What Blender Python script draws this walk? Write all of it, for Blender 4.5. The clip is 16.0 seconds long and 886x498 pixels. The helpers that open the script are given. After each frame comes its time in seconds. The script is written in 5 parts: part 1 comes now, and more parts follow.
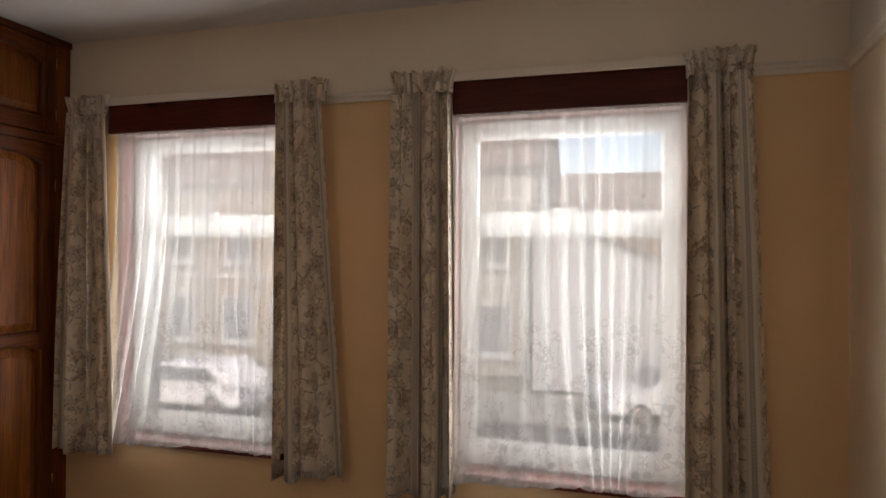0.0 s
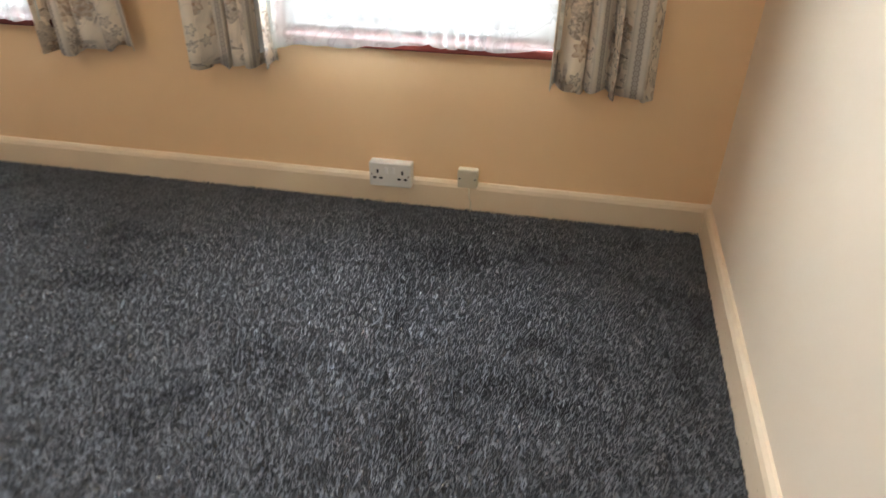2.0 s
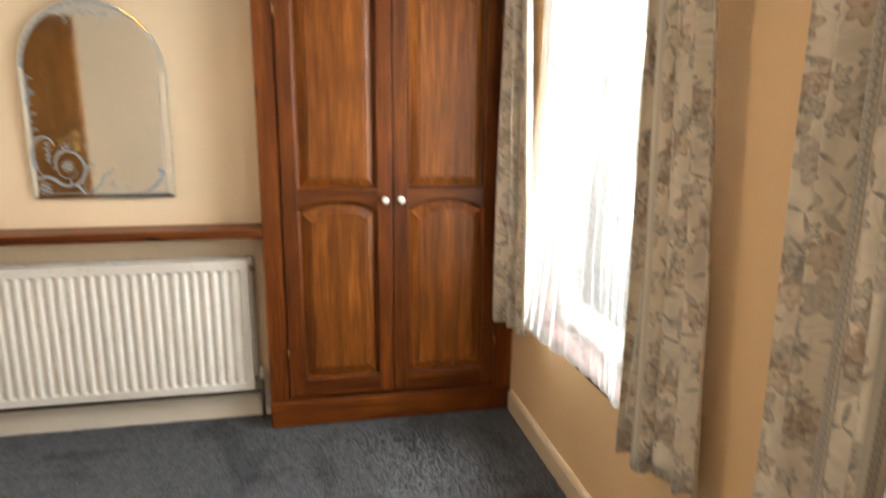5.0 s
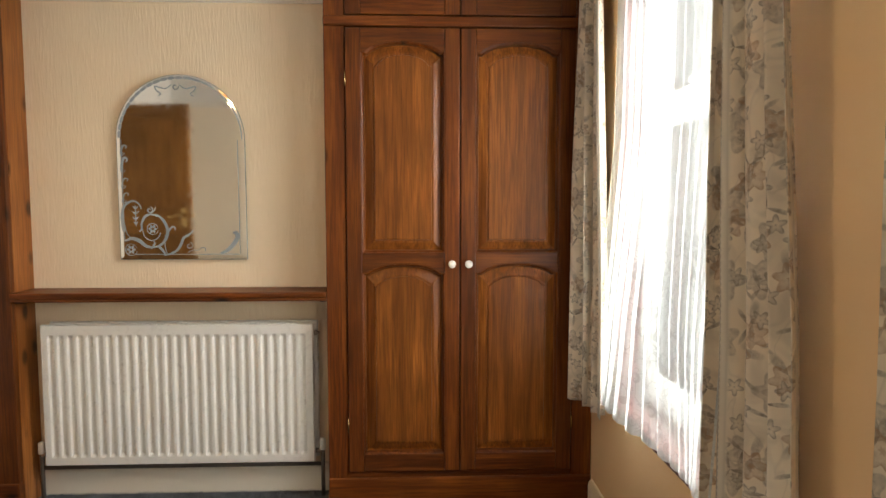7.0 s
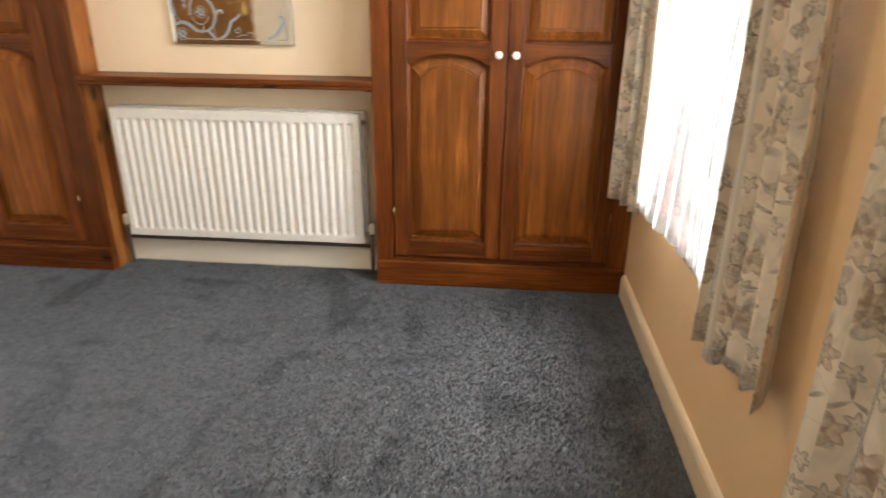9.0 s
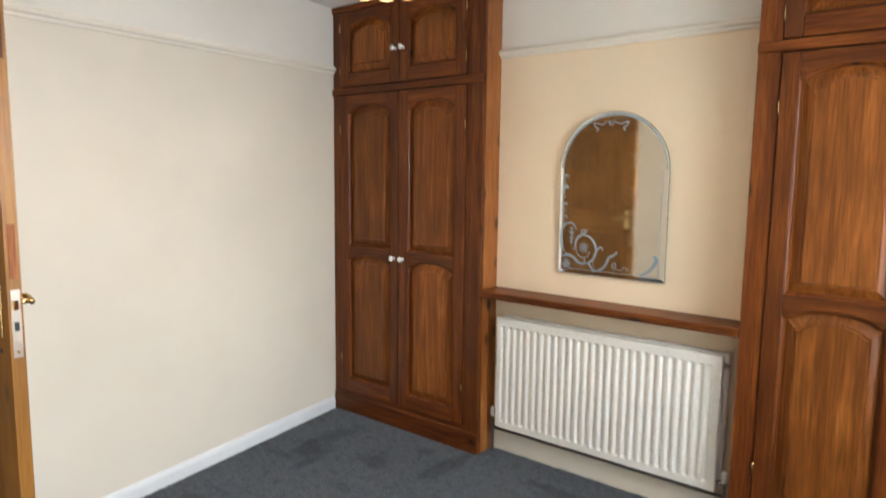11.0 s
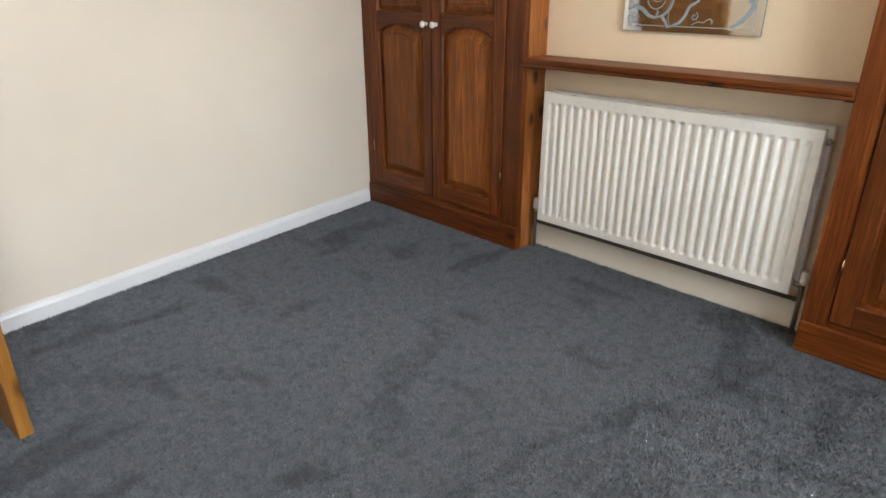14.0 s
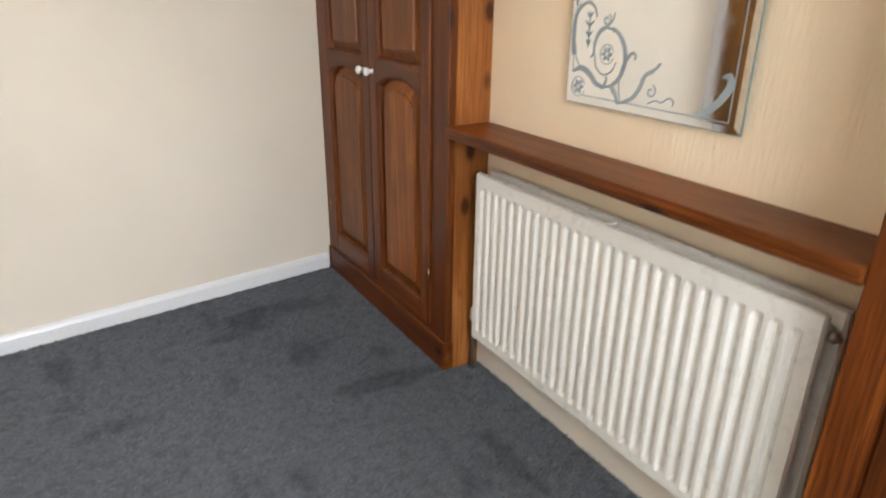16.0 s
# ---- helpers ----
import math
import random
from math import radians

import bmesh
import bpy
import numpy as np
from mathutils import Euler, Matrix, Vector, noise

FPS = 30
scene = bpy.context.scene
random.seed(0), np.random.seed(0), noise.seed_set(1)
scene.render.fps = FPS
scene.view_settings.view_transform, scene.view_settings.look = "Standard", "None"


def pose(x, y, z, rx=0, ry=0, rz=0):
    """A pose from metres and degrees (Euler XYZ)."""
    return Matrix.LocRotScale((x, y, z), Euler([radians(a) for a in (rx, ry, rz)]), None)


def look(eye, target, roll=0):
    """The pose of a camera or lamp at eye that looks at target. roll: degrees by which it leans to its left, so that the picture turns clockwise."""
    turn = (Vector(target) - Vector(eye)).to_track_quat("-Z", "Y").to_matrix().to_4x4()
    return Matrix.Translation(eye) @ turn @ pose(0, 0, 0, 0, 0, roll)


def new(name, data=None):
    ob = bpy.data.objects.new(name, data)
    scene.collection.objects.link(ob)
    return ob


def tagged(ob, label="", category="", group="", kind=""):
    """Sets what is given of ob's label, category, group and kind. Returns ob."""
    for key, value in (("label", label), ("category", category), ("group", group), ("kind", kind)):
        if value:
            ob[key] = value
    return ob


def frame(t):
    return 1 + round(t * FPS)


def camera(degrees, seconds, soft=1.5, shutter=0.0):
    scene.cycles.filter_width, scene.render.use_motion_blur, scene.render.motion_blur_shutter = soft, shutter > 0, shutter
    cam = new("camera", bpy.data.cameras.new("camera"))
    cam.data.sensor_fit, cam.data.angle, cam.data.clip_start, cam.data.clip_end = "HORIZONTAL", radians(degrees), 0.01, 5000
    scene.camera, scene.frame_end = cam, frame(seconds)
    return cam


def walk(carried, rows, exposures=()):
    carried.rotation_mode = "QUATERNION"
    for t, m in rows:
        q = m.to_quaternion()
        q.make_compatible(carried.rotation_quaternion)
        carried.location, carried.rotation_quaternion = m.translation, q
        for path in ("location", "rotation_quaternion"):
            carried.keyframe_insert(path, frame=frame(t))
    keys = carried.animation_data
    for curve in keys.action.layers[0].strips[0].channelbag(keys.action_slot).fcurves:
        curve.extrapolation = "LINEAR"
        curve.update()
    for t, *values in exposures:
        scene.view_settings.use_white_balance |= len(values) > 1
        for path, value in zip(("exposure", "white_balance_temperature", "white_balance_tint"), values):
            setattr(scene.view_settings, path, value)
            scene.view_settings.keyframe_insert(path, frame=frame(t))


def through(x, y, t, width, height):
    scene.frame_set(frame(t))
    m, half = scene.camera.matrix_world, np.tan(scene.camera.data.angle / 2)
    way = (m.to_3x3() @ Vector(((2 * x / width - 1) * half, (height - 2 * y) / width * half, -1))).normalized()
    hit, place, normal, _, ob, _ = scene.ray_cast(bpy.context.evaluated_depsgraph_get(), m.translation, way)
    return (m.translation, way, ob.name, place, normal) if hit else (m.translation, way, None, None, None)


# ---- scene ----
cam = camera(70.4, 16.0, 1.5, 0.4)
PATH = [
    (0, (-0.763, -2.507, 1.453), (-1.314, -0.585, 1.466), 0.4),
    (0.5, (-0.711, -2.48, 1.349), (-1.26, -0.559, 1.259), 0.3),
    (1, (-0.554, -2.335, 1.098), (-1.081, -0.467, 0.618), 0.7),
    (1.5, (-0.5, -2.148, 1.031), (-0.912, -0.406, 0.139), 0.7),
    (2, (-0.516, -1.927, 1.019), (-0.826, -0.248, -0.023), 1.1),
    (2.5, (-0.558, -1.722, 1.083), (-0.812, -0.021, 0.061), 1.2),
    (3, (-0.633, -1.577, 1.128), (-0.981, 0.104, 0.103), 1.3),
    (3.5, (-0.7, -1.429, 1.178), (-1.596, 0.033, 0.149), 1.7),
    (4, (-0.779, -1.256, 1.27), (-2.111, -0.14, 0.281), 1.5),
    (4.5, (-0.792, -1.068, 1.364), (-2.465, -0.295, 0.587), 0.5),
    (5, (-0.761, -0.902, 1.386), (-2.673, -0.497, 0.961), 0.5),
    (5.2, (-0.756, -0.836, 1.382), (-2.715, -0.561, 1.086), 0.6),
    (7.5, (-0.917, -0.657, 1.232), (-2.91, -0.6, 1.071), -0.0),
    (8, (-0.961, -0.548, 1.206), (-2.882, -0.494, 0.652), 0.4),
    (8.5, (-0.905, -0.575, 1.192), (-2.765, -0.539, 0.457), 0.7),
    (9, (-0.834, -0.588, 1.236), (-2.681, -0.744, 0.486), 0.6),
    (9.5, (-0.766, -0.566, 1.315), (-2.554, -1.055, 0.564), 0.5),
    (10, (-0.754, -0.516, 1.377), (-2.453, -1.365, 0.751), 0.3),
    (10.2, (-0.757, -0.5, 1.408), (-2.406, -1.474, 0.831), 0.1),
    (12.3, (-0.764, -0.569, 1.534), (-2.252, -1.9, 1.654), -0.8),
    (12.5, (-0.754, -0.522, 1.518), (-2.235, -1.866, 1.555), -0.7),
    (13, (-0.802, -0.538, 1.281), (-2.279, -1.878, 1.129), -0.0),
    (13.5, (-1.014, -0.56, 1.208), (-2.419, -1.88, 0.674), -0.4),
    (14, (-1.191, -0.625, 1.202), (-2.491, -1.93, 0.423), -0.2),
    (14.5, (-1.488, -0.658, 1.232), (-2.693, -2.055, 0.461), -0.1),
    (15, (-1.822, -0.614, 1.238), (-2.954, -2.075, 0.472), 0.1),
    (15.5, (-2.1, -0.648, 1.233), (-3.11, -2.193, 0.463), 0.3),
    (16, (-2.389, -0.682, 1.293), (-3.352, -2.265, 0.54), 0.7),
]
EXPO = [
    (0.0, 3.2, 7500, 24),
    (1.1, 3.45, 7600, 23),
    (1.6, 4.85, 7300, 16),
    (2.4, 5.1, 5700, 11),
    (5.0, 4.95, 7200, 12),
    (7.4, 4.45, 7300, 12),
    (8.4, 4.95, 7200, 13),
    (10.0, 5.15, 6900, 11),
    (12.3, 4.55, 6000, 7),
    (13.5, 4.8, 6300, 9),
    (16.0, 4.85, 6600, 11),
]
walk(cam, [(t, look(eye, target, roll)) for t, eye, target, roll in PATH], EXPO)

# ---- light ----
world = bpy.data.worlds.new("sky")
scene.world = world
world.use_nodes = True
wn = world.node_tree
sky = wn.nodes.new("ShaderNodeTexSky")
sky.sky_type, sky.sun_disc = "NISHITA", False
sky.sun_elevation, sky.sun_rotation = radians(42), radians(165)
sky.air_density, sky.dust_density = 1.0, 2.5
wn.links.new(sky.outputs[0], wn.nodes["Background"].inputs[0])
wn.nodes["Background"].inputs[1].default_value = 0.05

sun = new("sun", bpy.data.lights.new("sun", "SUN"))
sun.data.energy, sun.data.angle, sun.data.color = 0.4, radians(12), (1.0, 0.95, 0.88)
sun.matrix_world = look((3, -9, 9), (0, 0, 0))

# ---- plan ----
W_X, E_X, N_Y, S_Y = -3.59, 0.0, 0.0, -3.49      # chimney breast face, east, window and door walls
CEIL, RAIL, STREET = 2.49, 2.12, -3.0
WARD_X = -3.43                                    # wardrobe fronts
N_WARD, S_WARD = (-1.108, 0.0), (-3.49, -2.372)
WIN = ((-3.13, -2.20), (-1.45, -0.52))            # window openings in x
WIN_Z = (0.56, 2.03)
SKEW = 7.3
SKY_LIGHT, GLOW = 3.4, 2.2


# each window's light: the bright sky outside, falling towards the floor, and the glow of the lit opening itself
def window_light(centre, wide, high, energy, down, spread):
    sk = new("window_light", bpy.data.lights.new("window_light", "AREA"))
    sk.data.shape, sk.data.size, sk.data.size_y = "RECTANGLE", wide, high
    sk.data.energy, sk.data.color, sk.data.spread = energy, (0.86, 0.93, 1.0), radians(spread)
    aim = Vector(centre) + Vector((0, -math.cos(radians(down)), -math.sin(radians(down))))
    sk.matrix_world = look(centre, tuple(aim))


for a, b in WIN:
    window_light(((a + b) / 2, 0.66, 1.80), b - a, 0.90, SKY_LIGHT, 20, 112)
    window_light(((a + b) / 2, 0.070, (WIN_Z[0] + WIN_Z[1]) / 2), b - a - 0.05, WIN_Z[1] - WIN_Z[0] - 0.06, GLOW, 0, 165)


# ---- materials ----
def nodes_of(name):
    m = bpy.data.materials.new(name)
    m.use_nodes = True
    return m, m.node_tree.nodes, m.node_tree.links, m.node_tree.nodes["Principled BSDF"]


def ramp(n, l, fac, stops, interp="LINEAR"):
    r = n.new("ShaderNodeValToRGB")
    r.color_ramp.interpolation = interp
    el = r.color_ramp.elements
    while len(el) < len(stops):
        el.new(0.5)
    for e, (p, c) in zip(el, stops):
        e.position = p
        e.color = (*c, 1) if isinstance(c, tuple) else (c, c, c, 1)
    l.new(fac, r.inputs[0])
    return r.outputs[0]


def mapped(n, l, scale, space="Object", rot=(0, 0, 0)):
    tc = n.new("ShaderNodeTexCoord")
    mp = n.new("ShaderNodeMapping")
    mp.inputs["Scale"].default_value = scale
    mp.inputs["Rotation"].default_value = rot
    l.new(tc.outputs[space], mp.inputs[0])
    return mp.outputs[0]


def noise_tex(n, l, vec, scale, detail=4, rough=0.55, distort=0.0):
    t = n.new("ShaderNodeTexNoise")
    t.inputs["Scale"].default_value, t.inputs["Detail"].default_value = scale, detail
    t.inputs["Roughness"].default_value, t.inputs["Distortion"].default_value = rough, distort
    if vec is not None:
        l.new(vec, t.inputs["Vector"])
    return t.outputs["Fac"]


def mixc(n, l, fac, a, b, mode="MIX"):
    m = n.new("ShaderNodeMix")
    m.data_type, m.blend_type = "RGBA", mode
    for sock, v in ((m.inputs["Factor"], fac), (m.inputs["A"], a), (m.inputs["B"], b)):
        if isinstance(v, (int, float)):
            sock.default_value = v
        elif isinstance(v, tuple):
            sock.default_value = (*v, 1)
        else:
            l.new(v, sock)
    return m.outputs["Result"]


def maths(n, l, op, a, b=0.0):
    m = n.new("ShaderNodeMath")
    m.operation = op
    for sock, v in ((m.inputs[0], a), (m.inputs[1], b)):
        if isinstance(v, (int, float)):
            sock.default_value = v
        else:
            l.new(v, sock)
    return m.outputs[0]


def bump(n, l, bsdf, height, strength, dist):
    b = n.new("ShaderNodeBump")
    b.inputs["Strength"].default_value, b.inputs["Distance"].default_value = strength, dist
    l.new(height, b.inputs["Height"])
    l.new(b.outputs[0], bsdf.inputs["Normal"])


def paint(name, base, rough=0.6, var=0.06, relief=0.0006, scale=(1, 1, 1), fine=90):
    m, n, l, p = nodes_of(name)
    vec = mapped(n, l, scale)
    big = noise_tex(n, l, vec, 1.7, 3)
    small = noise_tex(n, l, vec, fine, 4)
    dark = tuple(c * (1 - var) for c in base)
    light = tuple(min(1, c * (1 + var)) for c in base)
    l.new(ramp(n, l, big, [(0.3, dark), (0.7, light)]), p.inputs["Base Color"])
    l.new(ramp(n, l, small, [(0.3, rough - 0.08), (0.7, rough + 0.08)]), p.inputs["Roughness"])
    bump(n, l, p, small, 0.6, relief)
    return m


def wood(name, dark, mid, light, axis=2, rough=0.4, coat=0.12, fine=1.0, knots=(6.0, 2.6, 0.04, 0.12)):
    """Stained, varnished pine; the grain runs along the axis."""
    m, n, l, p = nodes_of(name)
    s = [26.0, 26.0, 26.0]
    s[axis] = 1.6
    info = n.new("ShaderNodeObjectInfo")
    tc = n.new("ShaderNodeTexCoord")
    add = n.new("ShaderNodeVectorMath")
    add.operation = "MULTIPLY_ADD"
    l.new(info.outputs["Random"], add.inputs[0])
    add.inputs[1].default_value = (3.1, 5.3, 2.7)
    l.new(tc.outputs["Object"], add.inputs[2])
    mp = n.new("ShaderNodeMapping")
    mp.inputs["Scale"].default_value = s
    l.new(add.outputs[0], mp.inputs[0])
    grain = noise_tex(n, l, mp.outputs[0], 1.0, 6, 0.62, 0.7)
    mp2 = n.new("ShaderNodeMapping")
    s2 = [150.0, 150.0, 150.0]
    s2[axis] = 6.0
    mp2.inputs["Scale"].default_value = s2
    l.new(add.outputs[0], mp2.inputs[0])
    fibre = noise_tex(n, l, mp2.outputs[0], fine, 4, 0.6)
    stain = noise_tex(n, l, add.outputs[0], 2.6, 3, 0.5)
    # knots
    mp3 = n.new("ShaderNodeMapping")
    s3 = [knots[0]] * 3
    s3[axis] = knots[1]
    mp3.inputs["Scale"].default_value = s3
    l.new(add.outputs[0], mp3.inputs[0])
    vor = n.new("ShaderNodeTexVoronoi")
    vor.inputs["Scale"].default_value = 1.0
    l.new(mp3.outputs[0], vor.inputs["Vector"])
    knot = ramp(n, l, vor.outputs["Distance"], [(knots[2], 0.95), (knots[3], 0.0)])
    col = ramp(n, l, grain, [(0.20, dark), (0.47, mid), (0.84, light)])
    col = mixc(n, l, ramp(n, l, fibre, [(0.36, 0.55), (0.58, 0.0)]), col, dark)
    col = mixc(n, l, ramp(n, l, stain, [(0.35, 0.62), (0.62, 0.0)]), col, tuple(c * 0.50 for c in mid))
    col = mixc(n, l, knot, col, tuple(c * 0.35 for c in dark))
    col = mixc(n, l, 1.0, col, ramp(n, l, info.outputs["Random"], [(0.0, 0.78), (1.0, 1.18)]), "MULTIPLY")
    l.new(col, p.inputs["Base Color"])
    l.new(ramp(n, l, fibre, [(0.3, rough - 0.06), (0.7, rough + 0.14)]), p.inputs["Roughness"])
    p.inputs["Specular IOR Level"].default_value = 0.25
    p.inputs["Coat Weight"].default_value, p.inputs["Coat Roughness"].default_value = coat, 0.25
    bump(n, l, p, fibre, 0.35, 0.0006)
    return m


def plain(name, base, rough=0.5, metal=0.0, spec=0.5):
    m, n, l, p = nodes_of(name)
    g = noise_tex(n, l, mapped(n, l, (1, 1, 1)), 35, 3)
    l.new(ramp(n, l, g, [(0.3, tuple(c * 0.98 for c in base)), (0.7, base)]), p.inputs["Base Color"])
    p.inputs["Metallic"].default_value = metal
    l.new(ramp(n, l, g, [(0.3, max(0.02, rough - 0.05)), (0.7, rough + 0.05)]), p.inputs["Roughness"])
    p.inputs["Specular IOR Level"].default_value = spec
    return m


def wallpaper(name, base):
    """Painted relief paper with fine vertical ripples."""
    m, n, l, p = nodes_of(name)
    rip = noise_tex(n, l, mapped(n, l, (110, 110, 14)), 1.0, 4, 0.6, 0.4)
    big = noise_tex(n, l, mapped(n, l, (1, 1, 1)), 1.4, 3)
    l.new(ramp(n, l, big, [(0.3, tuple(c * 0.95 for c in base)), (0.7, base)]), p.inputs["Base Color"])
    p.inputs["Roughness"].default_value = 0.62
    bump(n, l, p, rip, 0.8, 0.0030)
    return m


def carpet_mat():
    m, n, l, p = nodes_of("carpet")
    vec = mapped(n, l, (1, 1, 1))
    tuft = noise_tex(n, l, mapped(n, l, (1.0, 2.2, 1), rot=(0, 0, 0.5)), 75, 5, 0.75)
    tuft2 = noise_tex(n, l, mapped(n, l, (1.0, 1.0, 1)), 30, 4, 0.7, 0.6)
    brush = noise_tex(n, l, mapped(n, l, (1.0, 2.1, 1), rot=(0, 0, 0.6)), 2.0, 3, 0.5, 0.5)
    brush2 = noise_tex(n, l, mapped(n, l, (2.3, 1.0, 1), rot=(0, 0, 0.2)), 2.6, 2, 0.5, 0.3)
    col = ramp(n, l, tuft, [(0.34, (0.136, 0.143, 0.154)), (0.5, (0.192, 0.201, 0.215)), (0.66, (0.258, 0.269, 0.284))])
    geo = n.new("ShaderNodeNewGeometry")
    col = mixc(n, l, 1.0, col, ramp(n, l, geo.outputs["Random Per Island"], [(0.0, 0.84), (1.0, 1.16)]), "MULTIPLY")
    col = mixc(n, l, ramp(n, l, tuft2, [(0.40, 0.40), (0.52, 0.0)]), col, (0.070, 0.076, 0.085))
    col = mixc(n, l, ramp(n, l, brush, [(0.35, 0.36), (0.43, 0.0)]), col, (0.028, 0.031, 0.036))
    col = mixc(n, l, ramp(n, l, brush2, [(0.31, 0.32), (0.40, 0.0)]), col, (0.028, 0.031, 0.036))
    l.new(col, p.inputs["Base Color"])
    p.inputs["Roughness"].default_value = 0.95
    p.inputs["Specular IOR Level"].default_value = 0.1
    p.inputs["Sheen Weight"].default_value = 0.05
    bump(n, l, p, tuft, 1.0, 0.004)
    return m


def motif(n, l, uv, scale, rnd, size, lobes, deep, inks):
    """Mask of scattered printed motifs: leaves (one lobe) or flowers, each turned at random; inks runs from centre to rim."""
    vor = n.new("ShaderNodeTexVoronoi")
    vor.voronoi_dimensions = "2D"
    vor.inputs["Scale"].default_value, vor.inputs["Randomness"].default_value = scale, rnd
    l.new(uv, vor.inputs["Vector"])
    sub = n.new("ShaderNodeVectorMath")
    sub.operation = "SUBTRACT"
    l.new(uv, sub.inputs[0])
    l.new(vor.outputs["Position"], sub.inputs[1])
    sep = n.new("ShaderNodeSeparateXYZ")
    l.new(sub.outputs[0], sep.inputs[0])
    rgb = n.new("ShaderNodeSeparateColor")
    l.new(vor.outputs["Color"], rgb.inputs[0])
    r = maths(n, l, "SQRT", maths(n, l, "ADD", maths(n, l, "POWER", sep.outputs[0], 2), maths(n, l, "POWER", sep.outputs[1], 2)))
    th = maths(n, l, "ADD", maths(n, l, "ARCTAN2", sep.outputs[1], sep.outputs[0]), maths(n, l, "MULTIPLY", rgb.outputs[0], 6.28))
    c = maths(n, l, "COSINE", maths(n, l, "MULTIPLY", th, lobes))
    if deep < 0:
        edge = maths(n, l, "POWER", maths(n, l, "MAXIMUM", c, 0.02), -deep)
    else:
        edge = maths(n, l, "ADD", maths(n, l, "MULTIPLY", c, deep), 1.0 - deep)
    edge = maths(n, l, "MULTIPLY", maths(n, l, "MAXIMUM", edge, 0.02), size)
    return ramp(n, l, maths(n, l, "DIVIDE", r, edge), inks)


def curtain_mat():
    """Beige cotton with a taupe flower and leaf print and a trailing border along both hems; u, v are metres of cloth."""
    m, n, l, p = nodes_of("floral_cotton")
    uv = mapped(n, l, (1, 1, 1), "UV")
    sep = n.new("ShaderNodeSeparateXYZ")
    l.new(uv, sep.inputs[0])
    base = ramp(n, l, noise_tex(n, l, uv, 3.0, 2), [(0.4, (0.83, 0.715, 0.565)), (0.6, (0.89, 0.785, 0.64))])
    col = base
    worn = ramp(n, l, noise_tex(n, l, uv, 70, 3, 0.6), [(0.35, 0.45), (0.6, 1.0)])
    for scale, rnd, size, lobes, deep, ink, inks in (
            (7.5, 0.85, 0.056, 2, -2.4, (0.27, 0.22, 0.175), [(0.0, 0.70), (0.35, 0.80), (0.75, 0.50), (1.0, 0.0)]),
            (9.0, 0.9, 0.046, 3, -3.0, (0.19, 0.15, 0.12), [(0.0, 0.85), (0.4, 0.8), (0.8, 0.5), (1.0, 0.0)]),
            (6.8, 0.75, 0.046, 5, 0.20, (0.26, 0.21, 0.17), [(0.0, 0.95), (0.14, 0.8), (0.22, 0.35), (0.5, 0.60), (0.60, 0.35), (0.90, 0.65), (1.0, 0.0)]),
            (7.6, 1.0, 0.034, 6, 0.18, (0.40, 0.235, 0.13), [(0.0, 0.9), (0.18, 0.7), (0.26, 0.3), (0.7, 0.55), (0.92, 0.8), (1.0, 0.0)]),
            (13.0, 0.95, 0.022, 5, 0.25, (0.22, 0.185, 0.155), [(0.0, 0.8), (0.2, 0.1), (0.55, 0.35), (0.88, 0.85), (1.0, 0.0)])):
        mask = maths(n, l, "MULTIPLY", motif(n, l, uv, scale, rnd, size, lobes, deep, inks), worn)
        col = mixc(n, l, mask, col, ink)
    wash = ramp(n, l, noise_tex(n, l, uv, 9, 3, 0.6, 0.8), [(0.47, 0.0), (0.62, 0.25)])
    col = mixc(n, l, wash, col, (0.34, 0.285, 0.235))
    stem = ramp(n, l, noise_tex(n, l, mapped(n, l, (1.0, 0.6, 1), "UV"), 8, 1.5, 0.5, 1.2), [(0.480, 0.0), (0.496, 0.16), (0.504, 0.16), (0.520, 0.0)])
    col = mixc(n, l, stem, col, (0.26, 0.225, 0.19))
    # border: a plain pale stripe with a chain of small rings, repeating across the width of the cloth
    band = maths(n, l, "PINGPONG", sep.outputs[0], 0.15)
    inb = ramp(n, l, band, [(0.026, 1.0), (0.029, 0.0)])
    link = maths(n, l, "SUBTRACT", maths(n, l, "PINGPONG", sep.outputs[1], 0.0145), 0.00725)
    ring = maths(n, l, "SQRT", maths(n, l, "ADD", maths(n, l, "POWER", band, 2), maths(n, l, "POWER", link, 2)))
    dm = ramp(n, l, ring, [(0.0, 0.75), (0.0025, 0.35), (0.0055, 0.25), (0.0062, 0.8), (0.0085, 0.8), (0.0095, 0.0)])
    pale = mixc(n, l, dm, (0.74, 0.67, 0.56), (0.27, 0.23, 0.19))
    edge = ramp(n, l, band, [(0.019, 0.0), (0.021, 0.35), (0.024, 0.35), (0.026, 0.0)])
    pale = mixc(n, l, edge, pale, (0.40, 0.35, 0.29))
    col = mixc(n, l, inb, col, pale)
    l.new(col, p.inputs["Base Color"])
    p.inputs["Roughness"].default_value = 0.85
    p.inputs["Sheen Weight"].default_value = 0.15
    weave = noise_tex(n, l, uv, 500, 2)
    bump(n, l, p, weave, 0.3, 0.0005)
    tr = n.new("ShaderNodeBsdfTranslucent")
    l.new(col, tr.inputs[0])
    mx = n.new("ShaderNodeMixShader")
    mx.inputs[0].default_value = 0.14
    l.new(p.outputs[0], mx.inputs[1])
    l.new(tr.outputs[0], mx.inputs[2])
    l.new(mx.outputs[0], n["Material Output"].inputs[0])
    return m


